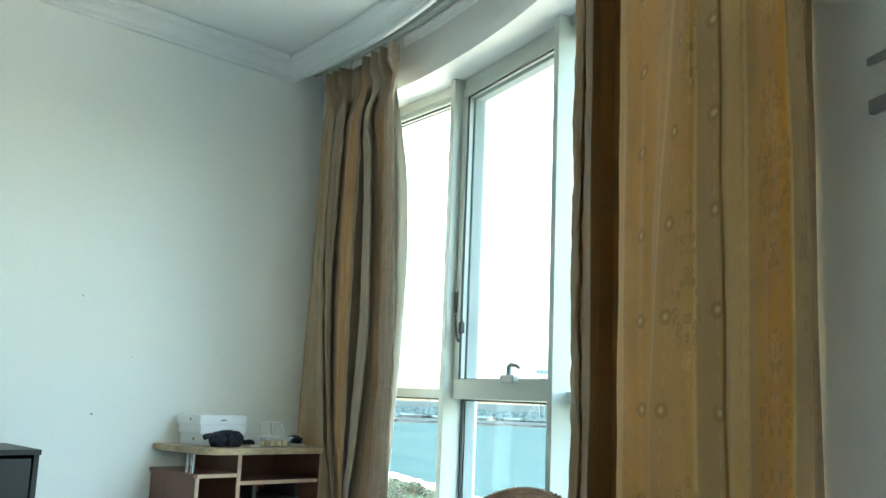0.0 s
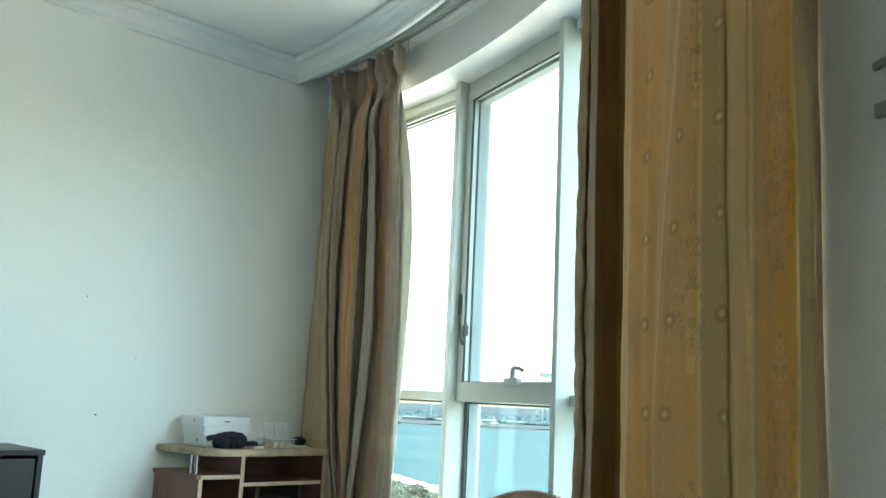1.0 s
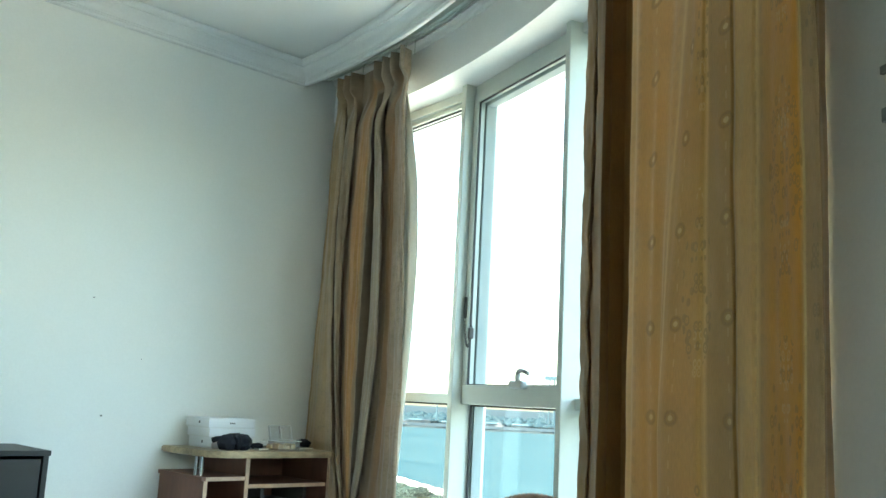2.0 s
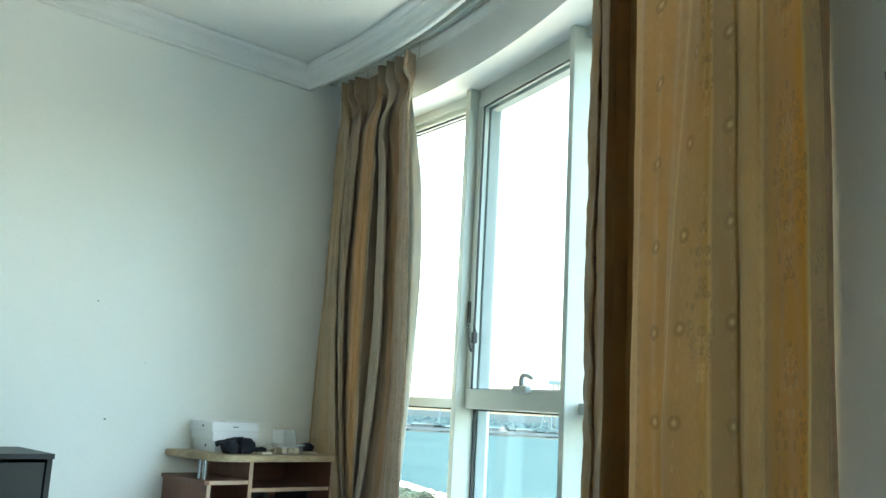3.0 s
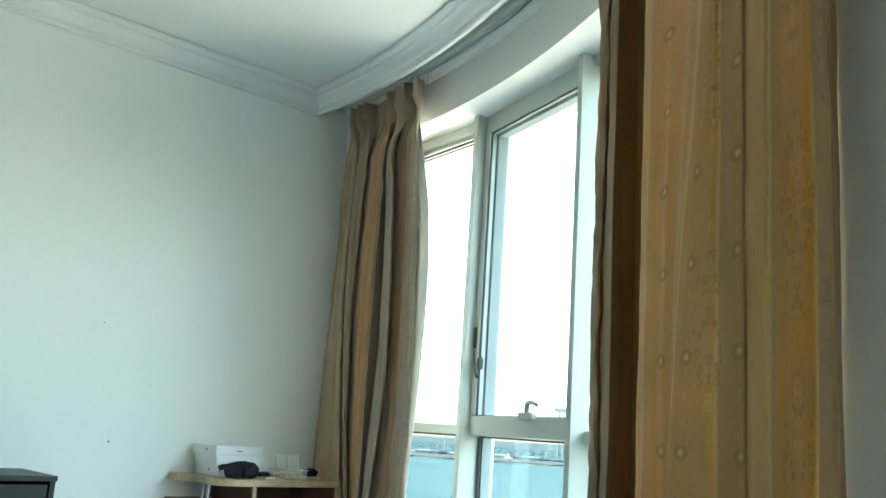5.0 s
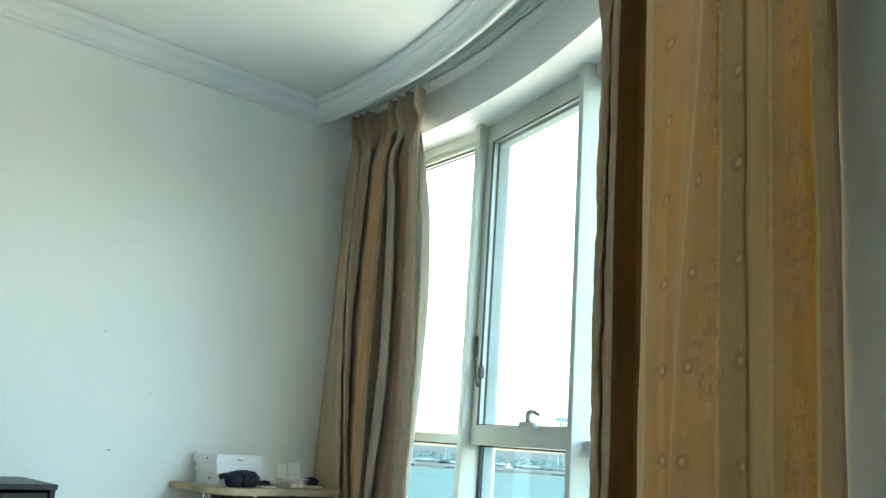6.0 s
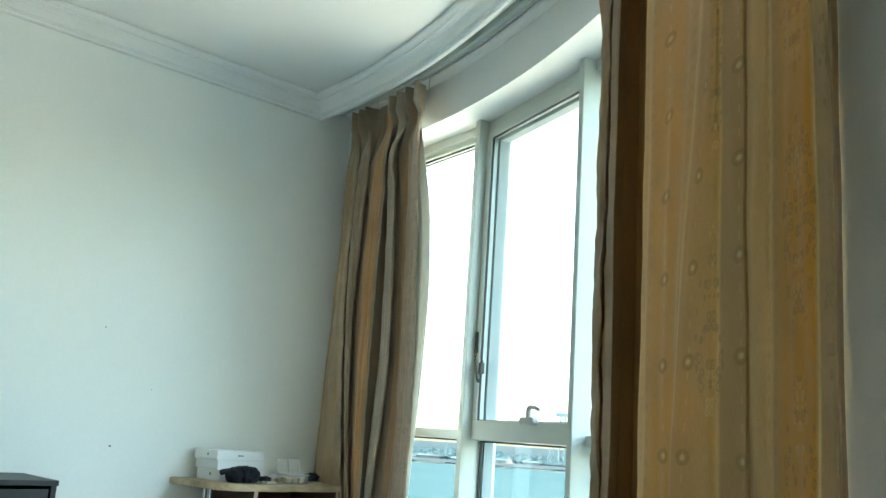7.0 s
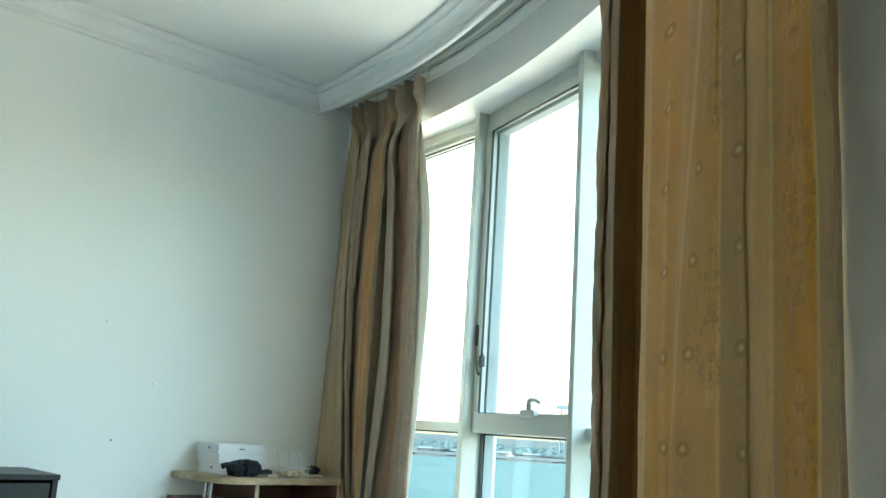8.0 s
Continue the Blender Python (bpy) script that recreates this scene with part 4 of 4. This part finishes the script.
tagged(rack, "two grey metal flat bars fixed to the wall", "wall rack")
part("bar", box((0.822, -0.03, 1.534), (1.35, -0.022, 1.547), 0.001), M_RACK, rack)
part("bar", box((0.827, -0.034, 1.454), (1.35, -0.022, 1.477), 0.002), M_RACK, rack)
for x in (0.9, 1.25):
    part("bracket", box((x - 0.01, -0.0215, 1.45), (x + 0.01, 0.0, 1.552), 0.001), M_RACK, rack)

# nail holes and scuffs left on the long wall
for y, zz, s in ((1.515, 0.880, 0.005), (1.432, 1.344, 0.0035), (1.658, 1.113, 0.0025)):
    bm = bmesh.new()
    bmesh.ops.create_icosphere(bm, subdivisions=1, radius=s)
    bmesh.ops.scale(bm, vec=(0.35, 1, 0.7), verts=bm.verts)
    nail = mesh_ob("nail", bm, M_METAL)
    nail.location = (XW + 0.0008, y, zz)
    tagged(nail, "tiny dark nail stub in the white wall", "nail", "nails in the wall")

# ---- outside: bay, near beach, far shore ----
SEA = -24.0
s = 4600.0
bm = bmesh.new()
bm.faces.new([bm.verts.new(p) for p in ((-s, -s, SEA), (s, -s, SEA), (s, s, SEA), (-s, s, SEA))])
tagged(mesh_ob("water", bm, M_SEA), "calm turquoise bay reaching the far shore", "sea", kind="structure")


def polar(bearing, dist, z=0.0):
    return (dist * math.sin(radians(bearing)), dist * math.cos(radians(bearing)), z)


rng = random.Random(5)
shore = [(-75, 420), (-62, 372), (-54, 338), (-50, 308), (-48, 288), (-46.5, 266), (-44.5, 242), (-42.5, 224), (-40, 208), (-34, 205), (-20, 170), (10, 150), (40, 150)]
fine = [(b0 + (b1 - b0) * i / 6, d0 + (d1 - d0) * i / 6) for (b0, d0), (b1, d1) in zip(shore, shore[1:]) for i in range(6)] + shore[-1:]
pts = [polar(b, d + rng.uniform(-2.5, 2.5) + 5 * noise.noise(Vector((b * 0.6, 0, 0)))) for b, d in fine]
inland = [(60, 30), (-12, 18), (-60, 12), (-200, 40)]
near = [(p[0] * q, p[1] * q) for p in pts for q in (0.93 + 0.02 * noise.noise(Vector((p[0] * 0.05, p[1] * 0.05, 3))),)]
close = [(p[0] * 0.55, p[1] * 0.55) for p in pts]
# unseen pale ground round the building, added as a reflector for the ceiling
mesh_ob("pavement", prism(close + inland, SEA - 1, SEA + 0.7), M_BOUNCE)
tagged(bpy.data.objects["pavement"], "unseen pale ground that bounces sunlight up into the room", "pavement", kind="structure")
mesh_ob("ground", prism(near + [(x, y) for x, y in reversed(close)], SEA - 1, SEA + 0.6), M_SCRUB)
tagged(bpy.data.objects["ground"], "dark planted ground below the building", "ground", kind="structure")
mesh_ob("beach", prism([(p[0], p[1]) for p in pts] + [(x, y) for x, y in reversed(near)], SEA - 1, SEA + 0.5), M_SAND)
tagged(bpy.data.objects["beach"], "pale sandy beach along the bay", "beach", kind="structure")


def far_strip(name, near, far, z, material, label, category, jag, seed):
    """Low far land: a strip between two distances with an uneven near edge."""
    g = random.Random(seed)
    bs = steps(-80, 5, 90)
    a = [polar(b, near + g.uniform(-jag, jag)) for b in bs]
    c = [polar(b, far) for b in reversed(bs)]
    mesh_ob(name, prism([(p[0], p[1]) for p in a + c], SEA - 1, z), material)
    return tagged(bpy.data.objects[name], label, category, kind="structure")


far_strip("shore", 905, 4500, SEA + 1.5, M_LAND, "low far shore with a harbour across the bay", "shore", 12, 2)
far_strip("sandbank", 884, 891, SEA + 0.6, M_SANDBANK, "thin white sandbank in front of the far shore", "sandbank", 5, 3)

# far woods: many lumpy clumps in one mesh
g = random.Random(11)
base = bmesh.new()
bmesh.ops.create_icosphere(base, subdivisions=1, radius=1.0)
base.verts.ensure_lookup_table()
ico_v, ico_f = [v.co.copy() for v in base.verts], [[v.index for v in f.verts] for f in base.faces]
base.free()
verts, faces = [], []
for k in range(2800):
    b = g.uniform(-62, -25)
    d = 1040 + 520 * g.random() ** 1.6
    h = (g.uniform(3.5, 7.5) + 3.2 * noise.noise(Vector((b * 0.55, 0, 0))) + 1.5 * noise.noise(Vector((b * 2.1, 5, 0)))) * (0.8 + 0.35 * (d - 1040) / 520)
    h = max(1.6, h * 0.62 * (1 - 0.025 * (b + 47)))
    x, y, _ = polar(b, d)
    w2 = g.uniform(3.5, 9)
    o = len(verts)
    for v in ico_v:
        j = 1 + g.uniform(-0.3, 0.3)
        verts.append((x + v.x * w2 * j, y + v.y * w2 * j, SEA + 1.5 + h * 0.6 + v.z * h * j))
    faces += [[o + q for q in f] for f in ico_f]
me = bpy.data.meshes.new("far_woods")
me.from_pydata(verts, [], faces)
me.materials.append(M_WOODS)
for q in me.polygons:
    q.use_smooth = True
tagged(new("far_woods", me), "hazy belt of trees on the far shore", "woods", kind="stuff")

# harbour sheds on the far shore
for k in range(18):
    b, d = g.uniform(-50, -38), g.uniform(1000, 1050)
    x, y, _ = polar(b, d)
    w2, dd, h = g.uniform(3, 9), g.uniform(3, 6), g.uniform(1.6, 3.0)
    shed = thing("shed", (x, y, SEA + 1.5), "small pale harbour shed on the far shore", "shed", "harbour sheds", -b)
    part("wall", box((-w2, -dd, 0), (w2, dd, h)), M_WHITEHULL if k % 9 == 0 else M_PALE, shed)
    bm = bmesh.new()
    prism([(-dd - 0.4, 0), (dd + 0.4, 0), (0, 1.3)], -w2 - 0.4, w2 + 0.4, bm)
    bmesh.ops.transform(bm, matrix=pose(0, 0, h, 90, 0, 90), verts=bm.verts)
    part("roof", bm, M_STEEL if k % 3 else M_PALE, shed)


def boat(b, d, size):
    x, y, _ = polar(b, d)
    t = thing("yacht", (x, y, SEA + 1.3), "white motor yacht laid up on the far shore", "boat", "laid-up yachts", -b)
    bm = bmesh.new()
    hull = [(-size, -1.5), (size * 0.7, -1.5), (size, 0), (size * 0.7, 1.5), (-size, 1.5)]
    prism(hull, -0.3, 2.0, bm)
    part("hull", bm, M_WHITEHULL, t)
    part("cabin", box((-size * 0.6, -1.2, 2.0), (size * 0.3, 1.2, 4.2), 0.4), M_WHITEHULL, t)
    part("bridge", box((-size * 0.4, -1.0, 4.2), (0, 1.0, 5.8), 0.3), M_WHITEHULL, t)
    part("mast", tube([(-size * 0.2, 0, 5.8), (-size * 0.3, 0, 10)], 0.15, 6), M_WHITEHULL, t)


for b, d, sz in ((-44.1, 1010, 8), (-42.9, 1015, 5)):
    boat(b, d, sz)


def beam_between(bm, p, q, w):
    tube([p, q], w, 4, bm)


def gantry(b, d, height, span):
    """A tall harbour gantry: two braced towers and a deck beam across them."""
    x, y, _ = polar(b, d)
    t = thing("gantry_crane", (x, y, SEA + 1.5), "hazy blue harbour gantry crane with a flat top", "crane", "harbour cranes", -b)
    for sx in (-1, 1):
        bm = bmesh.new()
        for sy in (-3, 3):
            beam_between(bm, (sx * span * 0.35, sy, 0), (sx * span * 0.3, sy, height), 1.0)
        for z in steps(0, height, 5)[1:]:
            beam_between(bm, (sx * span * 0.32, -3, z), (sx * span * 0.32, 3, z), 0.6)
        part("tower", bm, M_STEEL, t)
    part("deck", box((-span, -3.5, height), (span, 3.5, height + 5)), M_STEEL, t)
    part("cross_beam", box((-span * 0.33, -1, height * 0.55), (span * 0.33, 1, height * 0.55 + 2)), M_STEEL, t)


gantry(-39.75, 1090, 56, 9.0)


def derrick(b, d, h):
    x, y, _ = polar(b, d)
    t = thing("derrick", (x, y, SEA + 1.5), "thin lattice derrick on the far shore", "crane", "harbour cranes", -b)
    for sx in (-1, 1):
        part("leg", tube([(sx * h * 0.25, 0, 0), (0, 0, h)], 0.55, 4), M_STEEL, t)
    part("tie", tube([(-h * 0.13, 0, h * 0.5), (h * 0.13, 0, h * 0.5)], 0.6, 4), M_STEEL, t)


derrick(-40.35, 1060, 25)
t = thing("light_mast", (*polar(-46.9, 1050)[:2], SEA + 1.5), "tall floodlight mast on the far shore", "mast")
part("pole", tube([(0, 0, 0), (0, 0, 27)], [0.9, 0.5], 6), M_STEEL, t)
part("lamp_head", box((-5, -1, 27), (5, 1, 29.5)), M_STEEL, t)


def tree(name="tree"):
    t = thing(name, (0, 0, 0), "leafy green tree on the beach", "tree", "trees by the beach")
    g = random.Random(21)
    part("trunk", tube([(0, 0, 0), (0.2, 0.1, 2), (0.1, 0.3, 4), (0.3, 0.2, 6.5)], [0.32, 0.26, 0.2, 0.1], 7), M_BARK, t)
    limbs = bmesh.new()
    ends = []
    for k in range(9):
        a, up = g.uniform(0, 6.28), g.uniform(5.5, 9.5)
        out = g.uniform(1.2, 3.6)
        e = Vector((out * math.cos(a), out * math.sin(a), up))
        ends.append(e)
        tube([(0.1, 0.25, 3.5 + 0.2 * k), e * 0.6 + Vector((0, 0, 1.2)), e], [0.12, 0.08, 0.03], 5, limbs)
    part("limbs", limbs, M_BARK, t)
    crown = bmesh.new()
    for k in range(1500):
        e = g.choice(ends)
        d = Vector((g.gauss(0, 1), g.gauss(0, 1), g.gauss(0, 0.8))) * 0.95
        c = e + d
        q = Euler((g.uniform(0, 6), g.uniform(0, 6), g.uniform(0, 6))).to_matrix()
        sz = g.uniform(0.18, 0.42)
        vs = [crown.verts.new(c + q @ Vector(p) * sz) for p in ((-0.5, 0, 0), (0, -1, 0.15), (0.5, 0, 0), (0, 1, 0.15))]
        crown.faces.new(vs)
    part("crown", crown, M_LEAF, t)
    return t


first = tree()
g = random.Random(4)
spots = [(-49.2, 232, 1.0), (-48.7, 205, 0.95), (-48.2, 215, 1.0), (-47.6, 212, 0.9), (-47.2, 190, 0.85), (-46.9, 214, 0.9), (-46.5, 200, 0.85), (-46.2, 205, 0.85), (-49.6, 180, 1.0), (-48.0, 178, 0.85), (-45.6, 196, 0.85), (-45.1, 206, 0.8),
         (-44.7, 190, 0.85), (-44.2, 200, 0.8), (-43.8, 182, 0.8), (-50.3, 215, 1.0), (-51, 230, 1.0), (-52.5, 220, 1.0), (-46.0, 172, 0.8), (-44.9, 170, 0.75)]
for k, (b, d, sc) in enumerate(spots):
    m = pose(*polar(b, d, SEA + 0.5), 0, 0, g.uniform(0, 360))
    if k == 0:
        first.matrix_world = m
        ob = first
    else:
        ob = copy_thing(first, m)
    up = g.uniform(0.45, 0.68)
    ob.scale = (sc * 0.8, sc * 0.8, sc * up)
